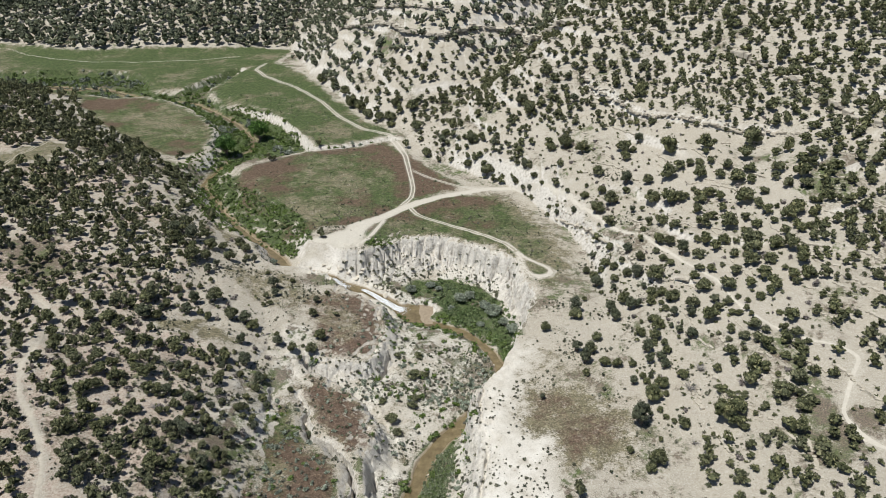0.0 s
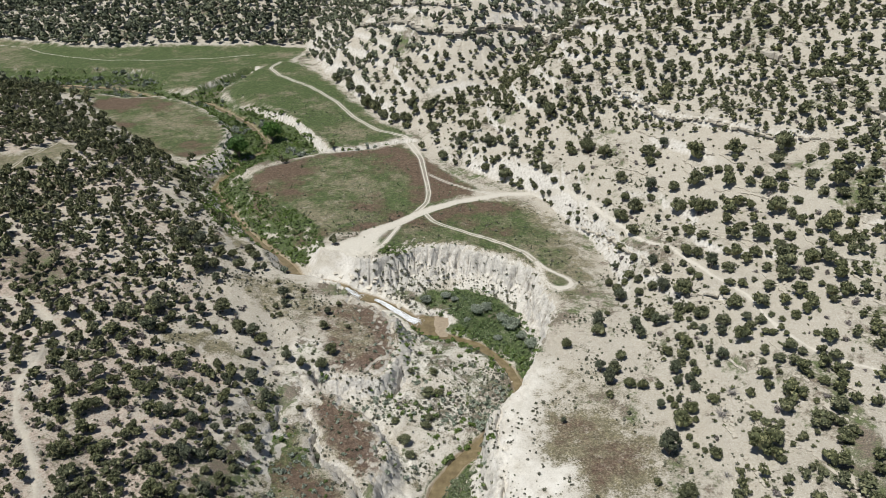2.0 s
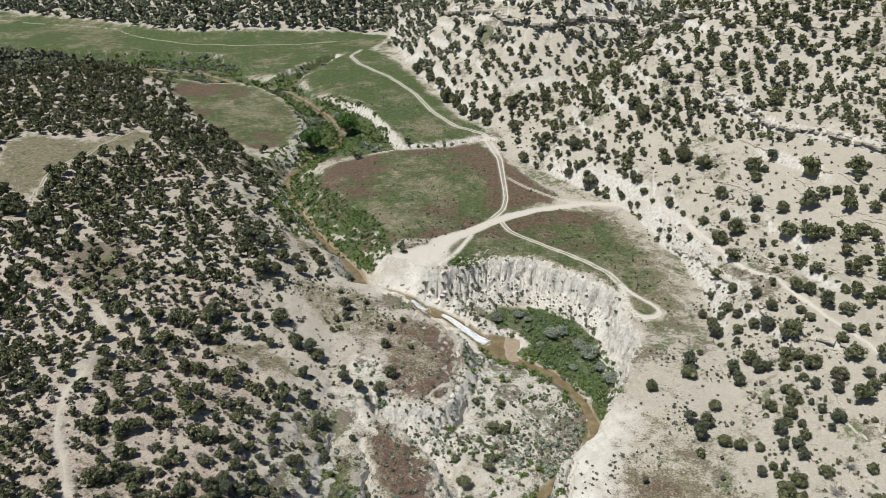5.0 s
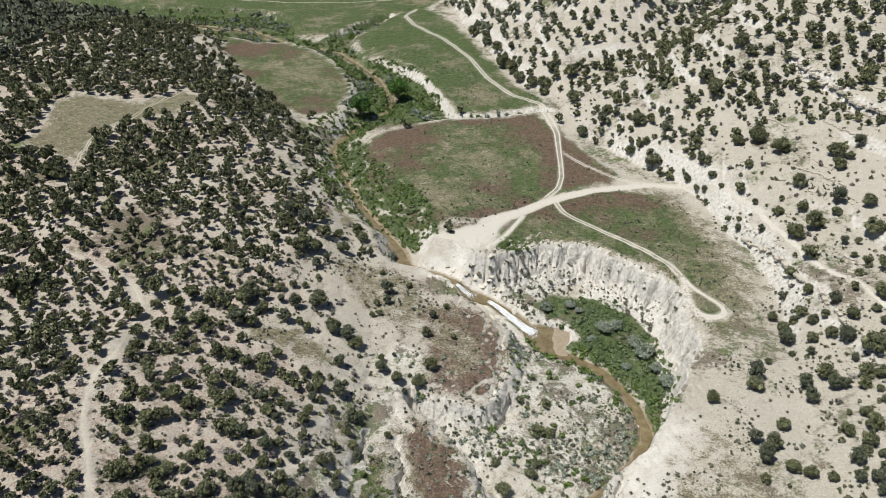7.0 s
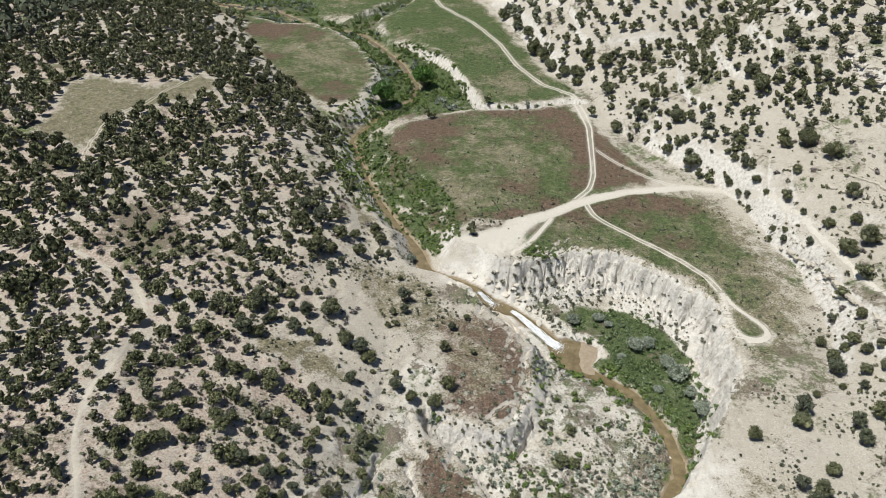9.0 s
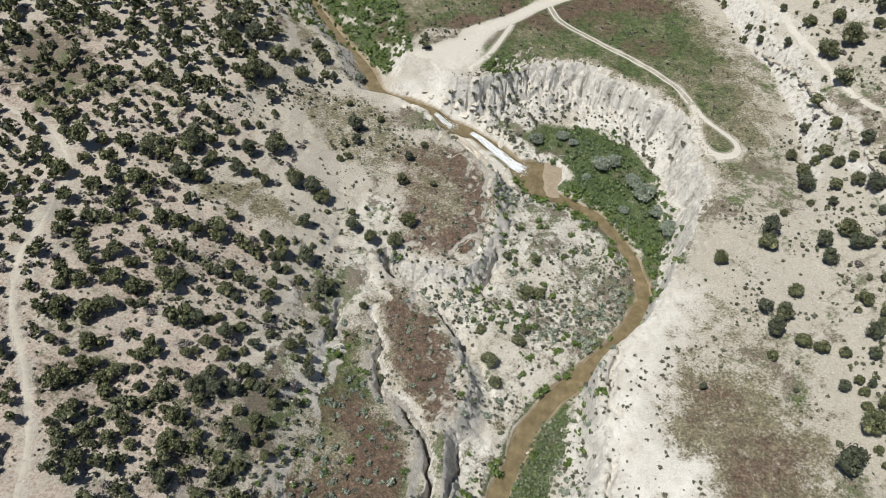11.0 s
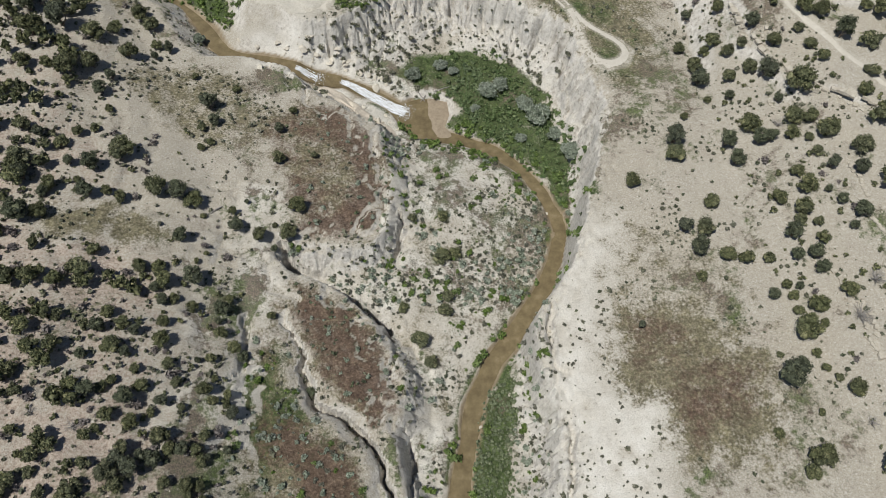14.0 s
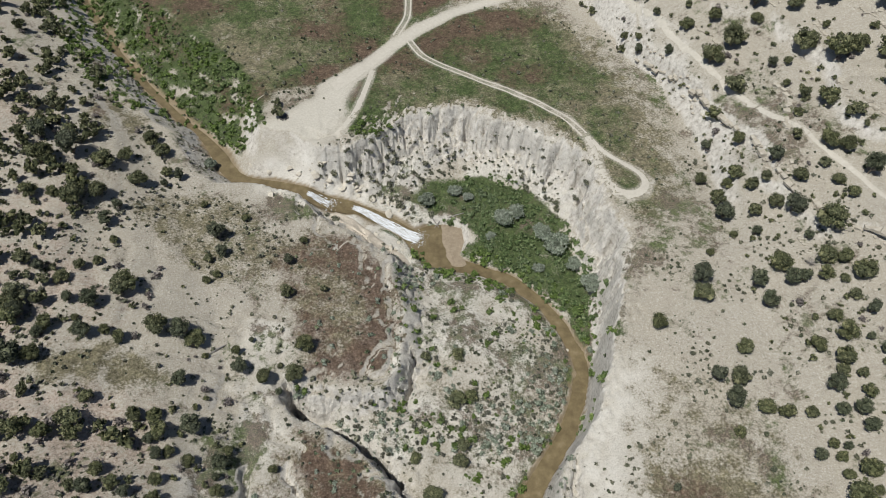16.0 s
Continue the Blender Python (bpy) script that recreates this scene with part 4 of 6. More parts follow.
def crown_geometry(r, lobes, leaves, size, height=1.0, lift=0.35, fill=0.62, radius=1.0, coarse=False):
    """Verts and triangles of a crown about 1 wide in radius: uneven lobes with loose sprays of leaf round them."""
    vs, fs, n = [], [], 0
    cs, rs = [], []
    for k in range(lobes):
        a = r.uniform(0, 6.283)
        if lobes < 4:
            q = radius * r.uniform(0.25, 0.72) * (k > 0)
            c = np.array([math.cos(a) * q, math.sin(a) * q, height * (lift + r.uniform(0.05, 0.75) * (1 - 0.6 * q))])
            s = r.uniform(0.28, 0.46) * (1.25 if k == 0 else 1)
        else:
            # a core with lobes set over it like a dome, some of them straying
            a, e = k * 2.4 + r.uniform(-0.5, 0.5), r.uniform(-0.35, 1) if k else 0
            q = radius * r.uniform(0.45, 0.68) * math.sqrt(max(0.05, 1 - e * e)) * (k > 0)
            c = np.array([math.cos(a) * q, math.sin(a) * q, height * (lift + 0.38 + 0.46 * e)])
            s = r.uniform(0.24, 0.42) if k else 0.58 * radius
        cs.append(c), rs.append(s)
        base_v, base_f = (OCT_V, OCT_F) if coarse else (ICO_V, ICO_F)
        v = base_v * s * fill * r.uniform(0.8, 1.2, (len(base_v), 1)) * np.array([1, 1, 0.85]) + c
        vs.append(v), fs.append(base_f + n)
        n += len(v)
    cs, rs = np.array(cs), np.array(rs)
    pick = r.integers(0, lobes, leaves)
    d = r.normal(size=(leaves, 3))
    d /= np.linalg.norm(d, axis=1)[:, None]
    d[:, 2] = np.where(d[:, 2] < -0.3, -d[:, 2], d[:, 2])
    p = cs[pick] + d * (rs[pick] * r.uniform(0.6, 1.15, leaves))[:, None] * np.array([1, 1, 0.9])
    t = r.normal(size=(leaves, 3)) + d * 0.8
    t /= np.linalg.norm(t, axis=1)[:, None]
    u = np.cross(t, d + r.normal(size=(leaves, 3)) * 0.6)
    u /= np.linalg.norm(u, axis=1)[:, None] + 1e-6
    s = size * r.uniform(0.6, 1.4, leaves)[:, None]
    tri = np.stack([p + t * s, p - t * s * 0.4 + u * s * 0.75, p - t * s * 0.4 - u * s * 0.75], 1).reshape(-1, 3)
    vs.append(tri), fs.append(np.arange(leaves * 3).reshape(-1, 3) + n)
    return np.concatenate(vs), np.concatenate(fs)


def trunk_geometry(r, rad, tall, limbs=4):
    vs, fs, n = [], [], 0

    def tube(a, b, ra, rb, bend):
        nonlocal n
        sides, rings = 6, 4
        ax = np.array(b) - np.array(a)
        side = np.cross(ax, (0.3, 1, 0.2))
        side /= np.linalg.norm(side)
        up = np.cross(ax, side)
        up /= np.linalg.norm(up)
        for i in range(rings):
            f = i / (rings - 1)
            c = np.array(a) + ax * f + bend * math.sin(f * 3.14)
            rr = ra + (rb - ra) * f
            for k in range(sides):
                w = k * 6.283 / sides
                vs.append(c + side * math.cos(w) * rr + up * math.sin(w) * rr)
        for i in range(rings - 1):
            for k in range(sides):
                p, q = n + i * sides + k, n + i * sides + (k + 1) % sides
                fs.append((p, q, q + sides)), fs.append((p, q + sides, p + sides))
        n += sides * rings

    tube((0, 0, -0.25), (0, 0, tall * 0.6), rad, rad * 0.6, r.normal(size=3) * 0.05)
    for k in range(limbs):
        a = k * 6.283 / limbs + r.uniform(-0.5, 0.5)
        b = (math.cos(a) * 0.55, math.sin(a) * 0.55, tall * r.uniform(0.7, 1.0))
        tube((0, 0, tall * r.uniform(0.1, 0.4)), b, rad * 0.55, rad * 0.15, r.normal(size=3) * 0.06)
    return np.array(vs), np.array(fs)


def mesh_data(name, v, f, mat, flat=True):
    ob = mesh_object(name, v, f, mat, flat=flat)
    me = ob.data
    bpy.data.objects.remove(ob)
    return me


CROWNS = {
    "juniper_tree": [mesh_data("juniper_crown", *crown_geometry(rng, 17, 1500, 0.068, 1.12, 0.22, 0.78), M_JUNIPER) for _ in range(7)],
    "pinyon_tree": [mesh_data("pinyon_crown", *crown_geometry(rng, 15, 1400, 0.068, 1.4, 0.24, 0.76, radius=0.85), M_PINYON) for _ in range(5)],
    "olive_tree": [mesh_data("olive_crown", *crown_geometry(rng, 17, 1500, 0.085, 0.8, 0.22, 0.7), M_OLIVE) for _ in range(3)],
    "cottonwood_tree": [mesh_data("cottonwood_crown", *crown_geometry(rng, 20, 2400, 0.07, 1.15, 0.35, 0.75), M_COTTON) for _ in range(2)],
}
TRUNKS = {k: mesh_data("trunk", *trunk_geometry(rng, 0.09, 0.95), M_BARK) for k in CROWNS}
LABELS = {
    "juniper_tree": ("rounded dark green juniper growing on pale soil", "juniper tree"),
    "pinyon_tree": ("upright blue-green pinyon pine on the dry slope", "pine tree"),
    "olive_tree": ("silvery grey-green olive tree in the creek thicket", "olive tree"),
    "cottonwood_tree": ("tall bright green cottonwood beside the creek", "cottonwood tree"),
}


def tree(kind, x, y, radius, tall=1.0, group=""):
    top = new(kind)
    top.empty_display_size = 0.3
    z = float(on_ground(x, y))
    top.matrix_basis = Matrix.LocRotScale((x, y, z - 0.05), Euler((0, 0, rng.uniform(0, 6.28))), (radius, radius, radius * tall))
    tagged(top, LABELS[kind][0], LABELS[kind][1], group)
    for nm, me in (("trunk", TRUNKS[kind]), ("crown", CROWNS[kind][rng.integers(len(CROWNS[kind]))])):
        o = new(nm, me)
        o.parent = top
    return top


def stuff(name, label, category, mat, patterns, places, flat=True):
    """Many small plants as one mesh. places: rows of x, y, z, radius, height factor."""
    vs, fs, n = [], [], 0
    places = np.asarray(places)
    which = rng.integers(0, len(patterns), len(places))
    for k, (v, f) in enumerate(patterns):
        p = places[which == k]
        if not len(p):
            continue
        a = rng.uniform(0, 6.283, len(p))
        c, s = np.cos(a)[:, None], np.sin(a)[:, None]
        x, y = v[None, :, 0] * c - v[None, :, 1] * s, v[None, :, 0] * s + v[None, :, 1] * c
        q = np.stack([x * p[:, 3:4] + p[:, 0:1], y * p[:, 3:4] + p[:, 1:2], v[None, :, 2] * p[:, 3:4] * p[:, 4:5] + p[:, 2:3]], -1)
        vs.append(q.reshape(-1, 3))
        fs.append((f[None] + (np.arange(len(p)) * len(v))[:, None, None]).reshape(-1, 3) + n)
        n += len(p) * len(v)
    ob = mesh_object(name, np.concatenate(vs), np.concatenate(fs), mat, flat=flat)
    return tagged(ob, label, category, kind="stuff")


def scattered(x0, x1, y0, y1, gap, chance):
    """Places on a jittered lattice, kept with a chance that depends on the place."""
    xs, ys = np.meshgrid(np.arange(x0, x1, gap), np.arange(y0, y1, gap))
    xs = (xs + rng.uniform(-0.48, 0.48, xs.shape) * gap).ravel()
    ys = (ys + rng.uniform(-0.48, 0.48, ys.shape) * gap).ravel()
    keep = rng.uniform(size=xs.shape) < chance(xs, ys)
    return xs[keep], ys[keep]


def track_gap(x, y):
    d = np.full(x.shape, 1e9)
    for pts in TRACKS.values():
        e, _, (hw,) = along(x, y, pts)
        d = np.minimum(d, e - hw)
    return d


# stretches whose trees stand one by one in the lists below
SURVEYED = [[(-76, 214), (-60, 216), (-44, 196), (-34, 190), (-36, 142), (-52, 141), (-52, 147), (-68, 150), (-84, 157), (-76, 172), (-76, 196)],
            [(24, 170), (38, 178), (44, 206), (62, 197), (74, 190), (65, 150), (57, 122), (50, 106), (24, 106)],
            [(34, 262), (62, 274), (78, 264), (76, 222), (62, 214), (44, 212), (38, 240)],
            [(37, 284), (65, 273), (87, 250), (110, 243), (126, 232), (110, 193), (95, 159), (84, 134), (74, 111), (63, 112), (53, 114), (44, 117), (47, 178), (45, 206), (35, 258)],
            [(-109, 165), (-94, 168), (-79, 173), (-70, 150), (-56, 142), (-45, 139), (-41, 124), (-42, 107), (-57, 102), (-72, 98), (-79, 111), (-85, 124), (-97, 143)]]
OPEN_SLOPE = [(-20, 328), (-8, 298), (20, 270), (36, 262), (46, 280), (40, 310), (8, 330), (-18, 352), (-50, 386)]
BARE = [FIELD_NEAR, FIELD_BLUFF, FIELD_WEST, FIELD_FAR, FIELD_ROAD, CANYON, ARROYO, KNOLL, LOW_TERRACE, SWALE, CLEARING, HOLLOW, BENCH_RED, BROWN_TERRACE, WHITE_BANK, BENCH_GRASS]


def wood_density(x, y):
    """Share of the ground that can carry a tree."""
    river = np.array(RIVER)
    d_w, side_w, _ = along(x, y, WEST_FOOT)
    d_e, side_e, _ = along(x, y, EAST_FOOT)
    west = x < np.interp(y, river[:, 1], river[:, 0])
    n = fbm(x, y, 34, 3, 101)
    dens = np.where(west, np.where(side_w < 0, 0.5 + 0.52 * smooth(5, 26, d_w) + 0.3 * n, 0.04),
                    np.where(side_e > 0, 0.76 + 0.3 * smooth(50, 100, d_e) + 0.3 * n + 0.15 * smooth(330, 420, y), 0.03))
    nf = np.array(NORTH_FOOT)
    dens = np.where((x < -88) & (y > np.interp(x, nf[:, 0], nf[:, 1])), 0.95 + 0.2 * n, dens)
    bald = [(-70, 410), (-52, 388), (-20, 352), (14, 362), (22, 410), (4, 450), (-24, 490), (-62, 500)]
    dens = np.where(inside(x, y, bald), dens * 0.6, dens)
    dens = np.where(inside(x, y, OPEN_SLOPE), dens * 0.75, dens)
    for ring in BARE:
        dens = np.where(inside(x, y, ring), 0, dens)
    dens = np.where(track_gap(x, y) < 1.3, 0, dens)
    for ring in SURVEYED:
        dens = np.where(inside(x, y, ring), 0, dens)
    dr, _, _ = along(x, y, RIVER)
    dens = np.where(dr < np.where(west & (y > 222), 4.5, 9), 0, dens)
    return np.clip(dens, 0, 1) * (1 - 0.5 * smooth(0.9, 1.6, steepness(x, y)))

# ---- single trees: x, y, crown radius ----
BENCH_TREES = [(-88.0, 210.0, 2.3), (-85.5, 202.7, 2.7), (-81.0, 205.8, 2.8), (-74.6, 203.7, 2.8), (-72.0, 207.3, 1.8), (-68.4, 213.9, 1.9), (-65.8, 210.4, 1.8), (-68.0, 199.9, 2.0), (-63.9, 204.5, 1.3), (-63.7, 201.0, 1.0), (-61.2, 203.4, 1.2), (-84.8, 193.0, 1.9), (-80.9, 193.3, 1.2), (-76.8, 192.3, 2.4), (-73.3, 194.5, 1.9), (-69.7, 192.2, 1.2), (-71.1, 188.5, 1.8), (-69.3, 184.7, 0.9), (-55.2, 195.8, 0.9), (-46.9, 192.4, 1.0), (-51.5, 187.8, 2.0), (-50.3, 183.8, 1.4), (-52.8, 182.3, 1.1), (-50.7, 178.7, 0.9), (-52.4, 177.4, 0.9)]
SLOPE_TREES = [(-82.0, 177.9, 1.7), (-79.1, 176.6, 1.3), (-75.4, 175.1, 1.6), (-73.3, 178.0, 1.1), (-70.8, 179.4, 1.0), (-64.9, 173.7, 2.8), (-80.8, 169.7, 2.4), (-79.5, 166.4, 1.9), (-73.2, 170.5, 1.3), (-69.3, 169.9, 2.2), (-74.8, 164.8, 1.6), (-75.6, 163.1, 1.3), (-68.9, 163.6, 1.9), (-65.9, 164.2, 1.1), (-63.6, 163.2, 1.3), (-71.2, 166.7, 0.8), (-57.9, 165.4, 2.1), (-54.2, 165.0, 2.1), (-52.0, 163.9, 1.9), (-43.0, 164.6, 0.6), (-45.4, 162.5, 1.0), (-44.5, 159.2, 1.7), (-40.3, 157.4, 1.4), (-33.7, 163.3, 1.8), (-35.4, 158.0, 1.8), (-53.1, 156.0, 1.5), (-78.4, 158.5, 2.6), (-75.5, 159.2, 1.8), (-66.0, 152.1, 1.4), (-58.7, 149.4, 1.3), (-55.8, 149.5, 1.4), (-50.2, 148.2, 1.9)]
KNOLL_TREES = [(-49.1, 153.4, 0.6), (-50.5, 151.8, 0.6), (-38.0, 155.5, 0.9), (-44.8, 144.8, 1.1), (-45.5, 142.5, 1.7), (-50.0, 142.5, 1.2), (-37.9, 141.9, 0.9), (-37.8, 182.1, 1.2), (-35.4, 187.0, 1.0), (-37.6, 174.5, 1.4), (-31.0, 175.5, 0.8), (-50.4, 161.3, 0.7), (-37.9, 159.9, 0.6)]
LOOP_TREES = [(44.6, 194.2, 1.5), (48.0, 202.9, 1.3), (49.7, 192.0, 1.8), (48.5, 190.8, 1.2), (52.5, 199.7, 1.5), (45.7, 187.9, 1.8), (45.6, 183.8, 2.4), (46.0, 178.6, 0.8), (40.4, 174.9, 0.9), (36.9, 169.3, 2.3), (36.2, 165.8, 2.3), (27.6, 161.1, 1.6), (40.1, 154.7, 1.7), (34.2, 150.1, 1.7), (37.4, 149.4, 1.8), (46.0, 167.0, 2.0), (46.5, 162.6, 1.8), (50.5, 169.6, 2.3), (51.1, 165.8, 1.7), (52.9, 165.8, 1.4), (50.3, 182.2, 1.4), (49.1, 177.4, 1.1), (51.3, 187.7, 1.4), (53.5, 187.7, 1.2), (55.6, 191.1, 1.7), (56.0, 180.1, 2.5), (54.0, 182.5, 1.5), (57.9, 185.1, 1.6), (59.7, 174.5, 2.8), (56.5, 173.9, 1.1)]
RIM_TREES = [(57.6, 169.0, 2.0), (56.4, 165.6, 1.6), (63.1, 187.3, 1.3), (64.0, 183.0, 1.5), (65.3, 179.7, 1.4), (64.8, 191.4, 1.9), (67.4, 189.6, 1.9), (69.6, 183.7, 2.1), (60.1, 194.2, 1.2), (75.4, 189.1, 1.4), (68.6, 169.5, 1.5), (70.8, 174.4, 0.9), (61.3, 164.1, 2.1), (59.7, 167.5, 1.5), (58.6, 163.6, 0.9), (58.9, 160.4, 1.2), (59.9, 157.0, 1.4), (54.7, 157.4, 1.3), (52.1, 158.1, 0.7), (49.7, 161.3, 0.5), (50.6, 153.1, 1.5), (55.2, 154.0, 1.9), (58.1, 152.6, 0.8), (59.4, 150.1, 1.2), (53.5, 150.0, 1.7), (52.7, 148.3, 1.2), (55.0, 147.1, 1.0), (50.6, 145.9, 1.8), (54.8, 144.1, 1.2), (61.4, 147.2, 1.7), (59.7, 145.0, 1.0), (63.5, 154.9, 1.6), (65.2, 159.1, 2.1)]
TERRACE_TREES = [(35.6, 145.7, 1.8), (40.0, 144.0, 1.8), (42.8, 143.0, 1.5), (46.4, 142.5, 1.2), (50.2, 141.9, 1.4), (52.8, 141.5, 1.7), (53.0, 138.9, 1.5), (34.8, 140.6, 1.1), (38.8, 140.0, 0.5), (47.5, 137.3, 1.0), (45.1, 135.8, 1.2), (48.0, 135.2, 1.0), (49.1, 136.5, 0.9), (50.7, 132.8, 1.7), (47.8, 132.4, 1.1), (47.7, 129.0, 2.3), (50.9, 129.8, 0.8), (38.0, 134.6, 0.6), (23.4, 133.3, 0.8), (43.1, 125.8, 0.7), (46.1, 124.5, 0.8), (48.4, 125.3, 0.8), (49.0, 122.8, 0.8), (50.2, 121.1, 0.8), (43.2, 121.8, 2.8), (51.6, 118.8, 1.5), (51.6, 122.0, 0.5), (39.1, 113.8, 1.0), (43.7, 109.8, 2.2), (41.9, 107.7, 1.3), (46.1, 116.2, 0.7), (55.8, 134.4, 1.4)]
FLOOR_TREES = [(-12.8, 163.2, 1.2), (-6.8, 163.3, 1.5), (-7.5, 154.2, 2.0), (-5.1, 155.1, 1.4), (-8.0, 143.8, 1.6), (-7.1, 146.4, 1.3), (-12.7, 138.4, 2.0), (-11.1, 134.2, 1.5), (-15.4, 144.6, 1.3)]
SHELF_TREES = [(-72.2, 418.9, 3.6), (-63.1, 405.5, 3.2), (-54.9, 391.0, 3.1), (-52.1, 417.6, 2.7), (-49.1, 372.5, 3.6), (-43.9, 364.7, 3.5), (-38.5, 353.8, 3.4), (-32.1, 346.8, 2.8), (-26.8, 343.3, 3.3), (-24.2, 350.8, 2.8), (-15.7, 345.9, 3.2), (-12.8, 326.2, 3.1), (-0.6, 299.9, 2.8), (3.9, 313.9, 2.5), (1.1, 305.7, 2.4), (-7.4, 298.7, 2.4), (12.3, 291.6, 3.2), (10.3, 282.5, 2.0), (18.0, 274.7, 3.4), (28.8, 263.8, 1.4), (35.3, 259.3, 1.6), (31.3, 259.6, 1.2), (33.6, 257.8, 1.2), (37.7, 253.4, 1.2), (21.3, 284.3, 2.0), (30.8, 274.6, 1.9), (29.6, 269.9, 1.7), (32.1, 265.6, 2.0), (49.0, 271.9, 2.9), (43.3, 272.2, 2.3)]
LEDGE_TREES = [(53.3, 259.6, 3.2), (44.6, 255.9, 1.6), (56.5, 242.8, 2.4), (42.0, 247.8, 1.9), (45.1, 239.3, 1.1), (51.7, 238.0, 0.9), (50.0, 232.5, 1.9), (39.1, 239.9, 1.1), (41.3, 236.8, 0.9), (41.0, 234.3, 1.4), (45.9, 229.0, 1.2), (52.4, 221.2, 2.7), (57.4, 224.3, 3.0), (63.9, 232.1, 2.4), (63.4, 228.4, 1.7), (70.4, 228.4, 2.4), (69.5, 217.9, 2.9), (62.6, 215.2, 1.3), (67.6, 254.0, 3.0), (67.0, 248.1, 2.2), (73.8, 257.1, 1.9), (70.7, 252.1, 1.5), (56.1, 233.2, 1.8), (81.1, 289.0, 2.9), (85.4, 295.5, 1.7), (71.9, 294.0, 2.5), (66.5, 291.1, 2.1), (55.6, 296.8, 2.4), (37.2, 297.5, 3.4), (34.5, 305.1, 3.2), (45.8, 316.8, 3.1)]
EAST_SLOPE_A = [(68.1, 110.8, 1.2), (72.3, 112.2, 1.8), (67.0, 112.2, 0.9), (70.7, 113.9, 1.8), (62.6, 114.6, 0.9), (56.3, 114.9, 0.6), (61.7, 115.5, 1.5), (59.9, 117.5, 2.8), (75.6, 118.4, 1.9), (65.9, 118.4, 0.7), (62.8, 120.0, 2.4), (68.6, 120.1, 1.2), (71.7, 121.2, 0.8), (76.3, 121.9, 1.2), (60.1, 121.9, 1.8), (74.9, 123.1, 1.4), (72.8, 123.4, 2.3), (65.8, 124.0, 1.1), (63.3, 125.1, 1.2), (77.7, 125.6, 2.1), (61.9, 127.1, 1.4), (68.2, 127.4, 1.9), (74.9, 129.3, 0.8), (80.2, 131.0, 1.6), (70.6, 131.2, 2.8), (81.7, 133.5, 1.6), (78.2, 133.7, 1.3), (63.4, 134.4, 1.1), (66.9, 134.6, 1.3), (76.0, 135.7, 0.9), (81.9, 136.4, 1.5), (84.2, 136.7, 1.0)]
EAST_SLOPE_B = [(74.9, 137.1, 1.9), (67.3, 137.8, 1.7), (70.5, 137.9, 0.9), (79.8, 138.6, 1.7), (82.8, 139.8, 1.6), (74.2, 140.1, 1.4), (71.9, 141.8, 1.5), (68.6, 142.2, 0.9), (81.1, 142.2, 1.3), (77.4, 143.2, 1.2), (75.2, 144.9, 1.9), (70.0, 145.3, 1.3), (83.8, 145.4, 2.3), (67.4, 145.7, 0.7), (65.9, 145.9, 0.6), (82.4, 148.4, 0.9), (76.3, 149.6, 0.8), (73.8, 150.8, 1.2), (67.0, 151.5, 2.4), (72.6, 151.9, 1.1), (76.0, 152.0, 0.9), (69.7, 154.0, 1.4), (77.5, 155.3, 0.9), (80.6, 155.6, 1.4), (73.1, 156.4, 1.4), (83.3, 156.4, 1.4), (90.4, 157.9, 1.4), (70.3, 157.9, 1.5), (85.0, 158.2, 2.2), (76.3, 158.3, 0.9), (94.1, 160.8, 2.0), (90.6, 161.0, 2.1)]
EAST_SLOPE_C = [(80.5, 161.7, 1.6), (75.1, 162.7, 2.2), (84.5, 163.8, 2.3), (69.3, 164.1, 2.2), (90.6, 165.4, 1.0), (95.6, 167.1, 2.0), (79.3, 168.9, 1.8), (88.8, 170.5, 2.0), (83.9, 171.2, 2.5), (97.8, 171.8, 1.9), (73.9, 172.1, 1.5), (71.6, 173.5, 1.3), (77.4, 173.5, 0.8), (95.8, 174.9, 2.4), (101.9, 176.0, 1.4), (81.6, 176.9, 1.5), (93.0, 177.5, 2.4), (85.9, 177.7, 3.4), (73.0, 180.2, 2.0), (97.0, 181.7, 1.6), (89.5, 182.1, 1.8), (78.5, 182.9, 1.9), (102.2, 183.2, 1.8), (84.9, 184.6, 1.2), (105.1, 185.0, 1.1), (81.9, 185.5, 1.8), (102.0, 185.7, 1.5), (88.2, 186.1, 1.8), (76.9, 186.9, 2.1), (108.3, 190.2, 1.3), (97.5, 190.4, 1.3), (101.9, 190.8, 2.6)]
EAST_SLOPE_D = [(93.1, 191.0, 1.8), (85.2, 192.6, 2.9), (104.7, 192.8, 2.6), (71.9, 193.1, 0.7), (78.6, 194.0, 2.5), (70.8, 195.6, 1.6), (97.6, 195.7, 1.9), (91.5, 195.7, 1.7), (110.7, 195.9, 1.5), (69.6, 196.1, 1.4), (100.9, 196.9, 0.9), (82.2, 198.0, 1.7), (96.4, 199.7, 1.7), (62.3, 199.9, 1.1), (78.6, 201.5, 1.9), (68.1, 201.5, 2.2), (86.5, 201.9, 1.5), (111.1, 202.1, 2.3), (93.9, 204.3, 3.1), (65.1, 204.3, 1.5), (106.7, 204.8, 1.8), (100.3, 205.4, 1.7), (111.6, 207.2, 2.8), (50.4, 208.1, 2.1), (88.0, 208.6, 1.7), (63.5, 209.0, 0.9), (104.9, 209.6, 1.6), (82.2, 210.2, 2.9), (116.5, 211.1, 2.0), (54.4, 211.3, 2.5), (73.2, 211.9, 2.7), (85.9, 212.0, 2.3)]
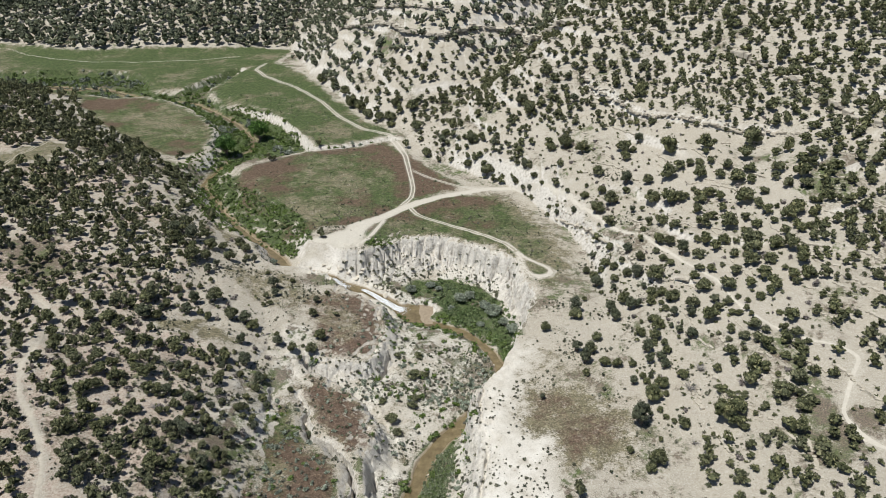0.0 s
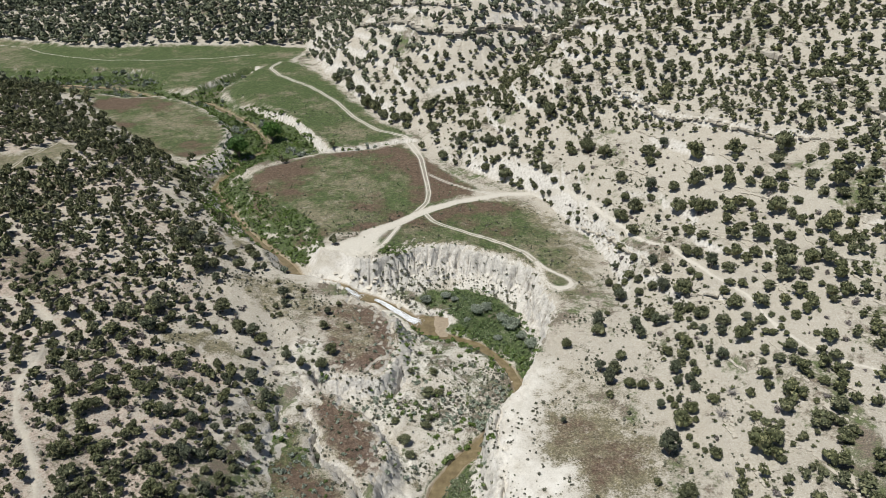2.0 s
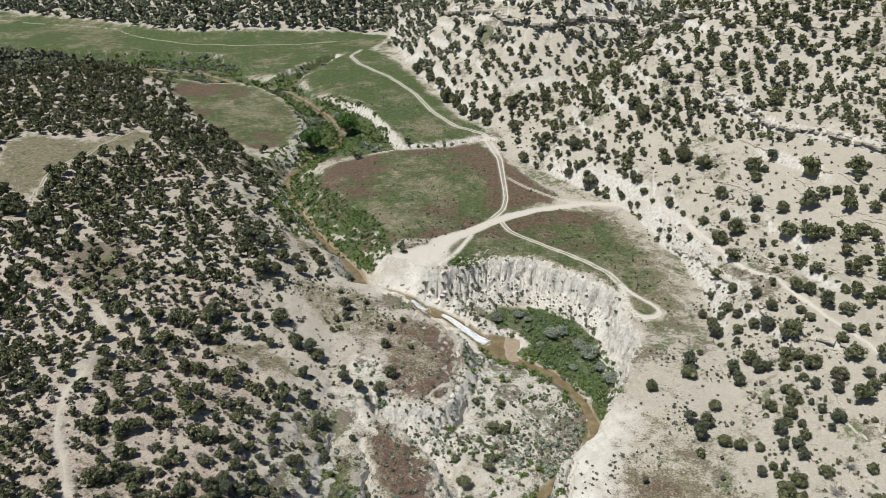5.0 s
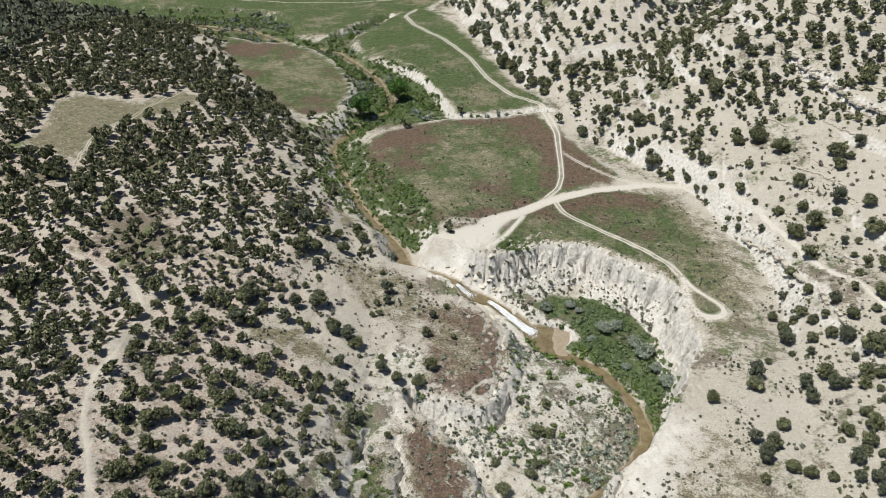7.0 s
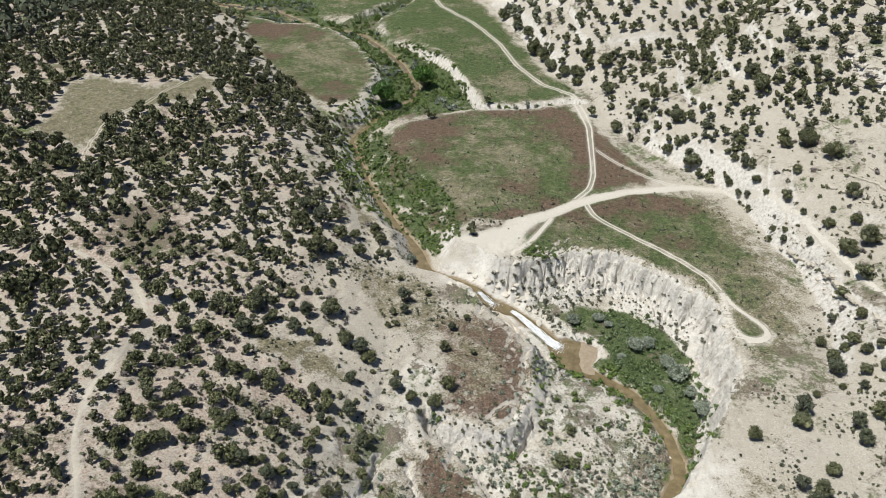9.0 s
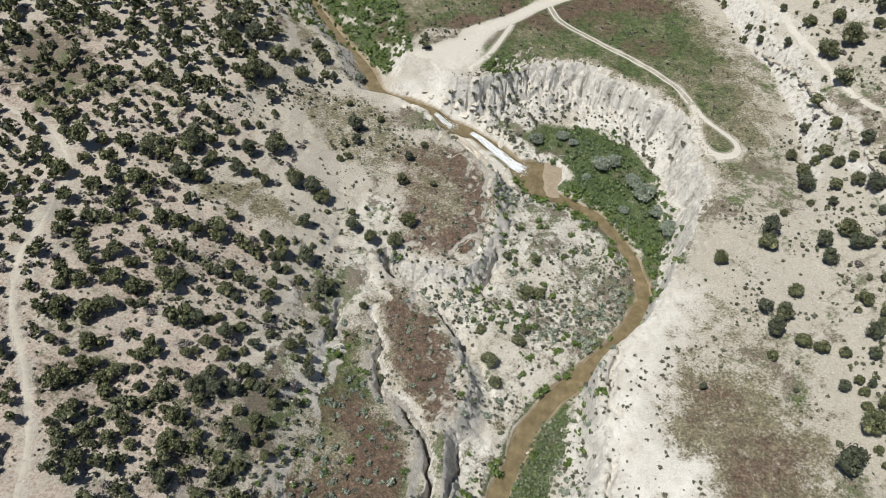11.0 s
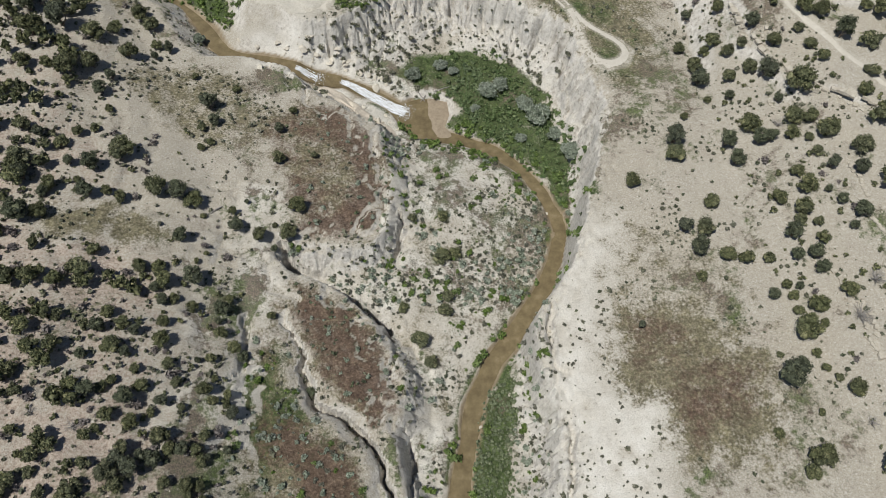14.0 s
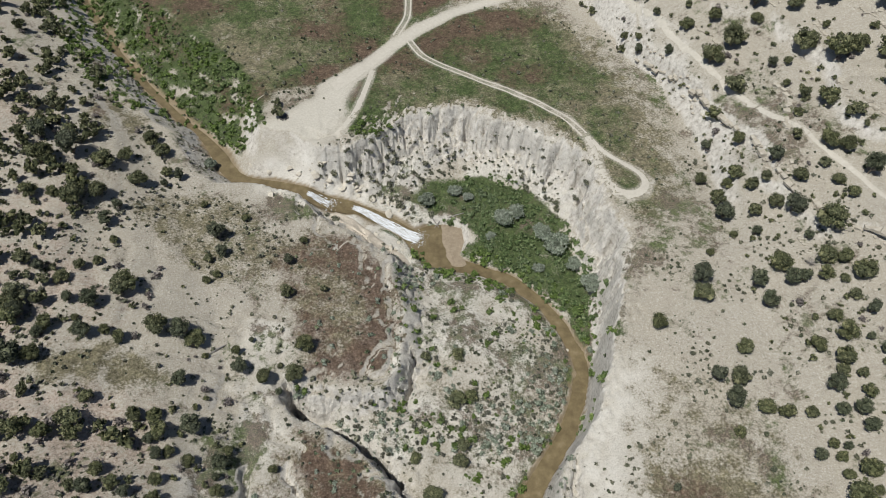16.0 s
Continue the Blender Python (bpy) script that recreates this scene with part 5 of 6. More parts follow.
EAST_SLOPE_E = [(106.5, 212.5, 2.2), (76.6, 212.8, 2.1), (99.0, 213.4, 1.6), (114.2, 213.9, 2.4), (79.2, 214.0, 1.4), (117.3, 214.2, 2.4), (65.8, 215.0, 1.0), (95.3, 215.3, 3.0), (99.9, 217.4, 2.0), (82.7, 217.6, 1.0), (91.5, 220.2, 1.8), (74.7, 221.1, 1.0), (85.7, 222.4, 2.4), (113.4, 222.8, 1.9), (94.7, 223.0, 1.8), (110.4, 224.0, 1.9), (119.6, 225.1, 2.5), (101.4, 225.7, 2.9), (90.6, 227.2, 1.6), (76.7, 227.4, 2.8), (87.1, 227.6, 1.8), (116.7, 229.2, 1.7), (81.1, 230.1, 2.3), (84.7, 230.2, 1.6), (90.3, 232.5, 1.5), (91.1, 236.6, 3.0), (107.5, 237.1, 3.5), (38.2, 237.8, 1.0), (95.8, 240.3, 1.1), (80.3, 241.9, 3.4), (48.6, 271.8, 2.8), (42.7, 274.1, 2.3)]
WEST_SLOPE_A = [(-66.9, 99.2, 1.3), (-69.7, 100.3, 1.2), (-70.9, 101.5, 1.3), (-66.2, 101.6, 0.8), (-55.9, 102.4, 1.1), (-67.5, 102.6, 0.8), (-72.9, 102.8, 0.8), (-68.6, 103.0, 1.3), (-64.4, 103.0, 1.1), (-61.3, 103.0, 0.9), (-57.0, 103.9, 0.9), (-55.0, 104.4, 1.1), (-62.5, 104.6, 1.0), (-46.4, 104.6, 1.1), (-71.0, 104.7, 1.6), (-67.3, 104.7, 0.9), (-49.5, 105.0, 1.1), (-53.2, 105.1, 1.1), (-56.7, 105.4, 1.2), (-51.3, 105.4, 0.6), (-63.4, 105.9, 1.1), (-68.3, 106.4, 0.8), (-71.3, 106.5, 0.8), (-65.3, 106.6, 1.2), (-53.4, 107.3, 1.0), (-43.6, 107.5, 0.9), (-61.1, 108.2, 0.6), (-63.9, 108.3, 1.4), (-48.2, 108.3, 1.4), (-66.2, 108.6, 0.9), (-57.1, 108.6, 1.5), (-75.4, 108.8, 1.4)]
WEST_SLOPE_B = [(-54.8, 108.8, 0.7), (-42.5, 108.9, 0.6), (-59.1, 109.2, 0.7), (-50.0, 109.3, 0.9), (-45.7, 109.3, 0.7), (-68.2, 109.4, 1.3), (-62.3, 109.4, 0.9), (-74.4, 109.7, 1.8), (-50.5, 109.9, 0.8), (-73.2, 110.1, 0.9), (-69.3, 110.7, 0.8), (-44.9, 110.8, 0.7), (-61.2, 110.9, 1.0), (-70.0, 111.4, 1.2), (-46.7, 111.4, 0.7), (-64.1, 111.7, 0.9), (-60.4, 111.9, 1.5), (-72.6, 112.0, 0.9), (-55.2, 112.5, 1.2), (-45.4, 112.7, 0.8), (-47.0, 112.8, 1.0), (-68.7, 113.0, 1.6), (-73.4, 113.1, 1.1), (-49.7, 113.1, 0.9), (-71.9, 113.7, 1.0), (-76.6, 114.1, 0.9), (-56.5, 114.2, 1.5), (-66.0, 114.5, 0.9), (-53.8, 114.9, 1.5), (-79.5, 115.3, 0.9), (-61.6, 115.5, 0.7), (-59.6, 115.5, 1.0)]
WEST_SLOPE_C = [(-55.7, 116.1, 1.2), (-51.4, 116.2, 1.4), (-45.6, 116.2, 0.8), (-74.2, 116.6, 1.4), (-66.0, 116.6, 1.2), (-52.9, 116.8, 1.0), (-68.1, 117.0, 0.6), (-44.8, 117.0, 0.6), (-72.7, 117.3, 0.9), (-55.4, 117.6, 1.2), (-49.5, 117.7, 1.0), (-46.4, 117.8, 0.9), (-48.0, 117.9, 1.2), (-79.0, 118.0, 0.8), (-64.2, 118.0, 1.2), (-42.4, 118.3, 0.8), (-51.6, 118.8, 0.6), (-65.5, 119.2, 1.4), (-60.3, 119.4, 1.1), (-50.8, 119.6, 1.4), (-76.8, 120.1, 0.7), (-45.4, 120.1, 0.9), (-69.5, 120.4, 0.9), (-81.2, 120.5, 1.5), (-59.2, 120.6, 0.7), (-77.0, 121.5, 1.7), (-61.7, 121.5, 0.4), (-54.8, 121.5, 1.2), (-81.1, 122.4, 1.0), (-58.2, 122.5, 1.1), (-75.9, 123.1, 1.3), (-52.8, 123.3, 0.7)]
WEST_SLOPE_D = [(-42.0, 123.8, 1.2), (-74.9, 124.2, 1.5), (-48.8, 124.2, 0.7), (-62.6, 124.6, 1.2), (-64.8, 124.9, 1.4), (-51.4, 124.9, 1.1), (-43.0, 125.0, 0.6), (-56.2, 125.3, 1.5), (-44.8, 125.5, 0.9), (-84.1, 125.6, 1.3), (-72.3, 125.7, 0.8), (-70.1, 125.9, 1.0), (-61.1, 126.2, 1.4), (-43.0, 126.7, 0.8), (-59.8, 127.0, 0.9), (-46.1, 127.1, 1.2), (-54.3, 127.2, 1.0), (-81.5, 127.3, 1.4), (-63.8, 127.3, 1.2), (-84.3, 127.7, 1.5), (-58.5, 128.1, 0.8), (-50.0, 128.2, 0.9), (-78.0, 128.6, 1.0), (-73.1, 128.6, 1.5), (-45.0, 129.2, 0.6), (-72.0, 129.4, 1.2), (-76.5, 129.7, 1.7), (-55.8, 129.9, 0.8), (-80.6, 130.3, 1.1), (-51.4, 131.1, 1.0), (-68.0, 131.2, 1.5), (-82.7, 131.9, 1.3)]
WEST_SLOPE_E = [(-63.3, 132.1, 1.0), (-47.7, 132.3, 0.6), (-57.6, 132.7, 1.0), (-45.9, 132.7, 0.9), (-70.3, 133.1, 1.4), (-76.4, 133.4, 1.0), (-59.6, 133.5, 1.5), (-67.4, 133.6, 1.3), (-75.3, 133.9, 0.9), (-80.7, 134.0, 1.0), (-85.0, 134.2, 1.6), (-53.0, 135.1, 1.3), (-79.7, 135.6, 1.6), (-56.8, 136.5, 1.0), (-90.5, 136.7, 1.5), (-72.7, 136.9, 1.5), (-62.2, 137.3, 1.3), (-64.3, 137.5, 0.9), (-45.2, 137.7, 1.1), (-88.2, 137.9, 1.4), (-58.8, 138.0, 1.1), (-53.4, 138.8, 1.0), (-75.0, 138.9, 1.3), (-68.5, 139.4, 1.0), (-70.4, 139.7, 1.5), (-91.5, 140.0, 1.9), (-61.7, 140.3, 1.1), (-72.7, 141.7, 0.7), (-89.0, 142.6, 1.7), (-79.0, 142.8, 0.8), (-86.7, 143.4, 1.4), (-83.9, 143.6, 1.2)]
WEST_SLOPE_F = [(-69.9, 145.6, 1.4), (-82.0, 145.7, 1.2), (-76.8, 145.8, 1.6), (-66.2, 145.8, 1.4), (-73.8, 145.9, 1.6), (-85.8, 146.6, 1.7), (-96.2, 146.7, 1.7), (-72.5, 147.2, 0.9), (-67.3, 147.8, 2.0), (-84.1, 149.0, 1.0), (-87.2, 150.3, 1.5), (-92.1, 150.6, 1.5), (-94.1, 151.2, 1.1), (-82.8, 152.0, 1.2), (-100.2, 152.6, 1.8), (-74.6, 152.6, 1.1), (-90.2, 154.0, 1.8), (-85.6, 154.3, 2.2), (-84.0, 155.1, 1.2), (-81.0, 155.3, 1.2), (-98.6, 157.3, 1.3), (-92.8, 157.5, 1.8), (-100.0, 160.6, 2.2), (-87.2, 161.6, 1.5), (-81.7, 161.8, 1.0), (-91.6, 162.2, 1.8), (-105.3, 162.7, 1.4), (-84.0, 162.7, 1.8), (-97.2, 162.9, 1.3), (-87.3, 164.7, 2.1), (-80.4, 166.4, 2.3), (-85.0, 167.0, 1.2)]

for spots in (BENCH_TREES, SLOPE_TREES, KNOLL_TREES, LOOP_TREES, RIM_TREES, TERRACE_TREES, SHELF_TREES, LEDGE_TREES):
    for x, y, r in spots:
        tree("juniper_tree" if rng.uniform() < 0.75 else "pinyon_tree", x, y, r * rng.uniform(0.98, 1.1), rng.uniform(0.95, 1.3), "trees on the canyon slopes")
for x, y, r in FLOOR_TREES:
    tree("juniper_tree", x, y, r, 0.8, "trees on the canyon floor")
for x, y, r in [(-4.2, 204.8, 1.9), (5.5, 196.0, 2.5), (15.5, 188.5, 3.3), (21.1, 177.8, 2.8), (-10.6, 203.1, 2.2), (11.5, 184, 1.5), (8.5, 197.5, 2.2), (2.5, 192.5, 1.3), (-1.5, 203, 1.5), (18.5, 183.5, 2.0), (13, 192, 2.4), (-57.5, 211.6, 1.7)]:
    tree("olive_tree", x, y, r, 0.9, "olive trees in the thicket")
tree("cottonwood_tree", -100.5, 311.8, 5.6, 1.15, "cottonwoods by the creek")
tree("cottonwood_tree", -90.2, 333.5, 5.2, 1.25, "cottonwoods by the creek")

# ---- woods ----
near_x, near_y = scattered(-130, 112, 84, 300, 2.9, lambda x, y: wood_density(x, y) * np.where((x < -40) & (y < 175), 1.36, np.where((x < 30) & (y > 262), 1.2, np.where(x < -50, 0.7, 0.95))))
hero = np.hypot(near_x + 12, near_y - 140) < 46
for x, y in zip(near_x[hero], near_y[hero]):
    kind = "juniper_tree" if rng.uniform() < 0.72 else "pinyon_tree"
    tree(kind, x, y, rng.uniform(0.8, 1.95), rng.uniform(0.8, 1.15), "trees on the canyon slopes")
slope_rows = []
for spots in (EAST_SLOPE_A, EAST_SLOPE_B, EAST_SLOPE_C, EAST_SLOPE_D, EAST_SLOPE_E, WEST_SLOPE_A, WEST_SLOPE_B, WEST_SLOPE_C, WEST_SLOPE_D, WEST_SLOPE_E, WEST_SLOPE_F):
    for x, y, r in spots:
        r *= 1.2 if x < 0 else 1.1
        if math.hypot(x + 12, y - 140) < 52:
            tree("juniper_tree" if rng.uniform() < 0.75 else "pinyon_tree", x, y, r, rng.uniform(0.9, 1.25), "trees on the canyon slopes")
        else:
            slope_rows.append((x, y, r))
near_pat = [crown_geometry(rng, 11, 520, 0.11, 1.15, 0.22, 0.78) for _ in range(9)]
mid_pat = [crown_geometry(rng, 6, 120, 0.17, 1.2, 0.22, 0.95, coarse=True) for _ in range(8)]
far_pat = [crown_geometry(rng, 4, 10, 0.36, 1.25, 0.25, 1.1, coarse=True) for _ in range(6)]


def as_places(x, y, lo, hi, sink=0.1, skew=1.0):
    r = lo + (hi - lo) * rng.uniform(size=len(x)) ** skew
    return np.stack([x, y, on_ground(x, y) - sink, r, rng.uniform(0.8, 1.2, len(x))], 1)


def view(x, y):
    return np.abs(x + 10) < 0.72 * y + 60


mid = as_places(near_x[~hero], near_y[~hero], 0.7, 2.0)
mx, my = scattered(-250, 190, 60, 390, 3.9, lambda x, y: wood_density(x, y) * ~((x > -130) & (x < 112) & (y > 84) & (y < 300)) * view(x, y))
mid[:, 3] *= np.where((mid[:, 0] < -50) & (mid[:, 1] > 190), 1.15, 1.0)
mid_p = as_places(mx, my, 1.1, 2.6)
mid_p[:, 3] *= np.where(mx < -110, 1.15, 1.0)
mid = np.concatenate([mid, mid_p])
slope_rows = np.array(slope_rows)
near_p = as_places(slope_rows[:, 0], slope_rows[:, 1], 1, 1)
near_p[:, 3] = slope_rows[:, 2]
near_p[:, 4] *= 1.12
mid[:, 4] *= 1.15
stuff("slope_woodland", "rounded dark green junipers on stony pale slopes", "woodland", M_JUNIPER, near_pat, near_p)
stuff("juniper_woodland", "dark green juniper and pinyon scattered over pale slopes", "woodland", M_JUNIPER, mid_pat, mid)
fx, fy = scattered(-520, 470, 60, 720, 4.7, lambda x, y: wood_density(x, y) * ~((x > -250) & (x < 190) & (y < 390)) * view(x, y))
far_p = as_places(fx, fy, 1.6, 3.2)
far_p[:, 4] *= 1.2
far_p[:, 3] *= np.where(fx < -112, 1.3, 1.0)
# the far trees' bluish foliage colour stands in for haze
stuff("distant_woodland", "distant dark juniper dotting the upper slopes", "woodland", M_PINYON, far_pat, far_p)

# ---- scrub, willows and banks ----
bush_pat = [crown_geometry(rng, 3, 60, 0.21, 0.75, 0.10, 0.8, coarse=True) for _ in range(6)]
sage_pat = [crown_geometry(rng, 1, 14, 0.45, 0.6, 0.15, 0.9) for _ in range(5)]


def ring_chance(rings, p, q=0.0):
    def chance(x, y):
        c = np.full(x.shape, q)
        for ring in rings:
            c = np.where(inside(x, y, ring), p, c)
        return c
    return chance


tx, ty = scattered(-14, 26, 163, 212, 0.95, lambda x, y: np.where(inside(x, y, THICKET), np.clip(0.75 + 0.9 * fbm(x, y, 6, 2, 131), 0.1, 1), 0))
stuff("willow_thicket", "dense green willow thicket below the bluff", "bushes", M_WILLOW, bush_pat, as_places(tx, ty, 0.3, 1.35, 0.1, 1.7))


def bank_chance(x, y):
    dr, _, (water, half) = along(x, y, RIVER)
    c = np.where(inside(x, y, BANK_GREEN), 1.0, 0)
    c = np.where(inside(x, y, SLUMP_GREEN), 0.7, c)
    c = np.where((y > 225) & (y < 345) & (dr < 11) & (dr > half), 0.65, c)
    c = np.where(inside(x, y, ARROYO) & (dr < 26) & (dr > 2.2) & (fbm(x, y, 15, 2, 8) > -0.15), 0.5, c)
    c = np.where((y < 192) & (dr < half + 1.8) & (dr > half + 0.2) & (fbm(x, y, 6, 2, 9) > -0.1), 0.6, c)
    d, side, _ = along(x, y, RIVER)
    c = np.where((side < 0) & (x > -15) & (x < 8) & (y < 192) & (y > 176) & (d < half + 3.4) & (d > half + 0.2), 0.85, c)
    c = np.where((side > 0) & (x > -5) & (y > 160) & (y < 201) & (d < half + 4) & (d > half + 0.3) & ~inside(x, y, POOL) & ~inside(x, y, BAR), 0.8, c)
    return np.where(track_gap(x, y) < 0.5, 0, c)


bx, by = scattered(-260, 24, 90, 470, 1.3, bank_chance)
stuff("bank_shrubs", "bright green shrubs crowding the creek banks", "bushes", M_LUSH, bush_pat, as_places(bx, by, 0.4, 1.5, 0.1, 1.4))
ax_, ay_ = scattered(-420, -30, 300, 475, 3.4, lambda x, y: np.where(inside(x, y, ARROYO) & (along(x, y, RIVER)[0] > 2), np.clip(0.5 + 1.1 * fbm(x, y, 22, 2, 161), 0, 0.9), 0))
ak = fbm(ax_, ay_, 18, 2, 162) + 0.25 * np.sign(ay_ - 425) > 0.12
stuff("arroyo_brush", "silvery grey-green brush under the arroyo walls", "bushes", M_OLIVE, bush_pat, as_places(ax_[ak], ay_[ak], 0.9, 2.8))
stuff("arroyo_brush", "green willow brush on the arroyo bed", "bushes", M_LUSH, bush_pat, as_places(ax_[~ak], ay_[~ak], 0.8, 2.4))
rx_, ry_ = scattered(-6, 5, 98, 130, 0.7, ring_chance([REEDS], 0.9))
stuff("reeds", "grey-green reeds along the creek", "reeds", M_REED, sage_pat, as_places(rx_, ry_, 0.35, 0.7, 0.05))


def sage_chance(x, y):
    n = fbm(x, y, 9, 4, 111)
    c = np.where(x > 14, 0.10, 0.36) + 1.1 * n
    c = np.where(inside(x, y, CANYON), 0.42 + 1.4 * n, c)
    for ring in (FIELD_NEAR, FIELD_BLUFF, KNOLL, LOW_TERRACE, SWALE):
        c = np.where(inside(x, y, ring), 0.12 + 0.2 * n, c)
    for ring in (LOW_TERRACE, SWALE):
        c = np.where(inside(x, y, ring), 0.2 + 0.8 * n, c)
    for ring in (THICKET, REEDS, PAN, BROWN_CORE, POOL, BAR):
        c = np.where(inside(x, y, ring), 0.0, c)
    c = np.where(inside(x, y, WHITE_BANK), np.where(y < 134, 0.22 + 0.9 * n, 0.02 + 0.4 * n), c)
    c = np.where((x > -46) & (x < -11) & (y > 186) & (along(x, y, RIVER)[0] < 6), 0.0, c)
    dr, _, (w, half) = along(x, y, RIVER)
    c = np.where(dr < half + 0.7, 0, c)
    return np.where(track_gap(x, y) < 0.3, 0, c) * (1 - 0.6 * smooth(1.2, 2.2, steepness(x, y)))


qx, qy = scattered(-95, 66, 96, 250, 0.86, sage_chance)
qk = rng.uniform(size=len(qx)) < 0.35
stuff("dark_scrub", "low dark olive scrub dotting the bare ground", "shrubs", M_PINYON, sage_pat, as_places(qx[qk], qy[qk], 0.1, 0.62, 0.05, 2.4))
qx, qy = qx[~qk], qy[~qk]
stuff("sagebrush", "low grey-green sagebrush dotting the bare ground", "shrubs", M_SAGE, sage_pat, as_places(qx, qy, 0.1, 0.75, 0.05, 2.2))


bk_x, bk_y = scattered(2, 24, 96, 140, 0.95, lambda x, y: np.where(inside(x, y, WHITE_BANK) & ~inside(x, y, REEDS), np.clip(0.24 + 1.1 * fbm(x, y, 8, 3, 112), 0, 0.7) * smooth(140, 130, y), 0))
stuff("bank_scrub", "grey-green scrub dotting the white bank", "shrubs", M_SCRUB, bush_pat, as_places(bk_x, bk_y, 0.15, 0.6, 0.05, 1.5))


def floor_chance(x, y):
    dr, _, (w, half) = along(x, y, RIVER)
    c = np.where(inside(x, y, CANYON) & (dr > half + 1) & (y < 186), np.clip(0.46 + 1.5 * fbm(x, y, 7, 3, 121), 0, 0.9), 0)
    c = np.maximum(c, np.where(inside(x, y, SWALE), np.clip(0.1 + 0.9 * fbm(x, y, 7, 2, 122), 0, 0.6), 0))
    for ring in (THICKET, REEDS, WHITE_BANK, POOL):
        c = np.where(inside(x, y, ring), 0, c)
    return c


se_x, se_y = scattered(-44, -15, 98, 192, 2.2, lambda x, y: np.where(inside(x, y, LOW_TERRACE) | inside(x, y, SWALE) | inside(x, y, KNOLL), np.clip(0.25 + 1.2 * fbm(x, y, 10, 2, 125), 0, 0.7), 0))
stuff("terrace_sage", "round grey-green sage clumps on the red grass", "shrubs", M_OLIVE, bush_pat, as_places(se_x, se_y, 0.3, 1.0, 0.08, 1.4))
fl_x, fl_y = scattered(-44, 20, 96, 190, 1.0, floor_chance)
third = rng.uniform(size=len(fl_x)) < 0.4
stuff("floor_scrub", "low grey scrub over the white canyon floor", "shrubs", M_SCRUB, bush_pat, as_places(fl_x[third], fl_y[third], 0.25, 0.85, 0.08, 1.3))
fl_x, fl_y = fl_x[~third], fl_y[~third]
half_n = rng.uniform(size=len(fl_x)) < 0.5 + 0.9 * fbm(fl_x, fl_y, 11, 2, 123)
stuff("floor_shrubs", "grey-green shrubs on the canyon floor", "shrubs", M_OLIVE, bush_pat, as_places(fl_x[half_n], fl_y[half_n], 0.3, 1.3, 0.1, 1.5))
stuff("floor_shrubs", "bright green low shrubs on the canyon floor", "shrubs", M_LUSH, bush_pat, as_places(fl_x[~half_n], fl_y[~half_n], 0.3, 1.25, 0.1, 1.5))


def talus_chance(x, y):
    c = np.where(inside(x, y, CANYON) & (y > 196), np.clip(0.42 + 1.3 * fbm(x, y, 8, 2, 124), 0, 0.85), 0)
    c = np.where(along(x, y, RIVER)[0] < 3.5, 0, c)
    for ring in (THICKET, POOL, BAR):
        c = np.where(inside(x, y, ring), 0, c)
    return c


ta_x, ta_y = scattered(-42, 30, 194, 224, 1.3, talus_chance)
stuff("talus_shrubs", "grey shrubs on the talus below the bluff", "shrubs", M_SAGE, bush_pat, as_places(ta_x, ta_y, 0.3, 1.25, 0.1, 1.4))


def small_chance(x, y):
    d_e, side_e, _ = along(x, y, EAST_FOOT)
    dw, side_w, _ = along(x, y, WEST_FOOT)
    c = np.where(side_e > 0, 0.62, 0) + np.where((side_w < 0) & (x < -38), np.where(y < 170, 0.62, 0.3), 0)
    c = np.where(track_gap(x, y) < 0.8, 0, c)
    for ring in (CLEARING, HOLLOW):
        c = np.where(inside(x, y, ring), 0, c)
    return c * (0.8 + 0.9 * fbm(x, y, 16, 2, 141)) * view(x, y)


def dry_chance(x, y):
    dw, side_w, _ = along(x, y, WEST_FOOT)
    d_e, side_e, _ = along(x, y, EAST_FOOT)
    c = np.where((side_w < 0) & (x < -38), np.where(y < 170, 0.5, 0.3), np.where(side_e > 0, 0.09, 0))
    for ring in (CLEARING, HOLLOW, BENCH_GRASS, SWALE):
        c = np.where(inside(x, y, ring), 0, c)
    return np.where(track_gap(x, y) < 0.8, 0, c) * (0.7 + 1.2 * fbm(x, y, 14, 2, 143)) * view(x, y)


dry_pat = [crown_geometry(rng, 3, 70, 0.2, 0.8, 0.12, 0.45, coarse=True) for _ in range(5)]
dr_x, dr_y = scattered(-150, 120, 92, 300, 2.6, dry_chance)
stuff("dry_brush", "grey leafless brush between the junipers", "shrubs", M_DRY, dry_pat, as_places(dr_x, dr_y, 0.5, 1.5, 0.1, 1.5))
small_pat = [crown_geometry(rng, 3, 44, 0.25, 1.0, 0.22, 0.85, coarse=True) for _ in range(6)]
sm_x, sm_y = scattered(-140, 150, 92, 340, 3.1, small_chance)
stuff("young_junipers", "small young junipers between the grown trees", "bushes", M_JUNIPER, small_pat, as_places(sm_x, sm_y, 0.35, 0.95))


def tuft_chance(x, y):
    c = np.zeros(x.shape)
    for ring in (FIELD_NEAR, FIELD_BLUFF, KNOLL, LOW_TERRACE, FIELD_ROAD):
        c = np.where(inside(x, y, ring), 0.4 + 0.5 * fbm(x, y, 12, 2, 151), c)
    return np.where(track_gap(x, y) < 0.3, 0, c)


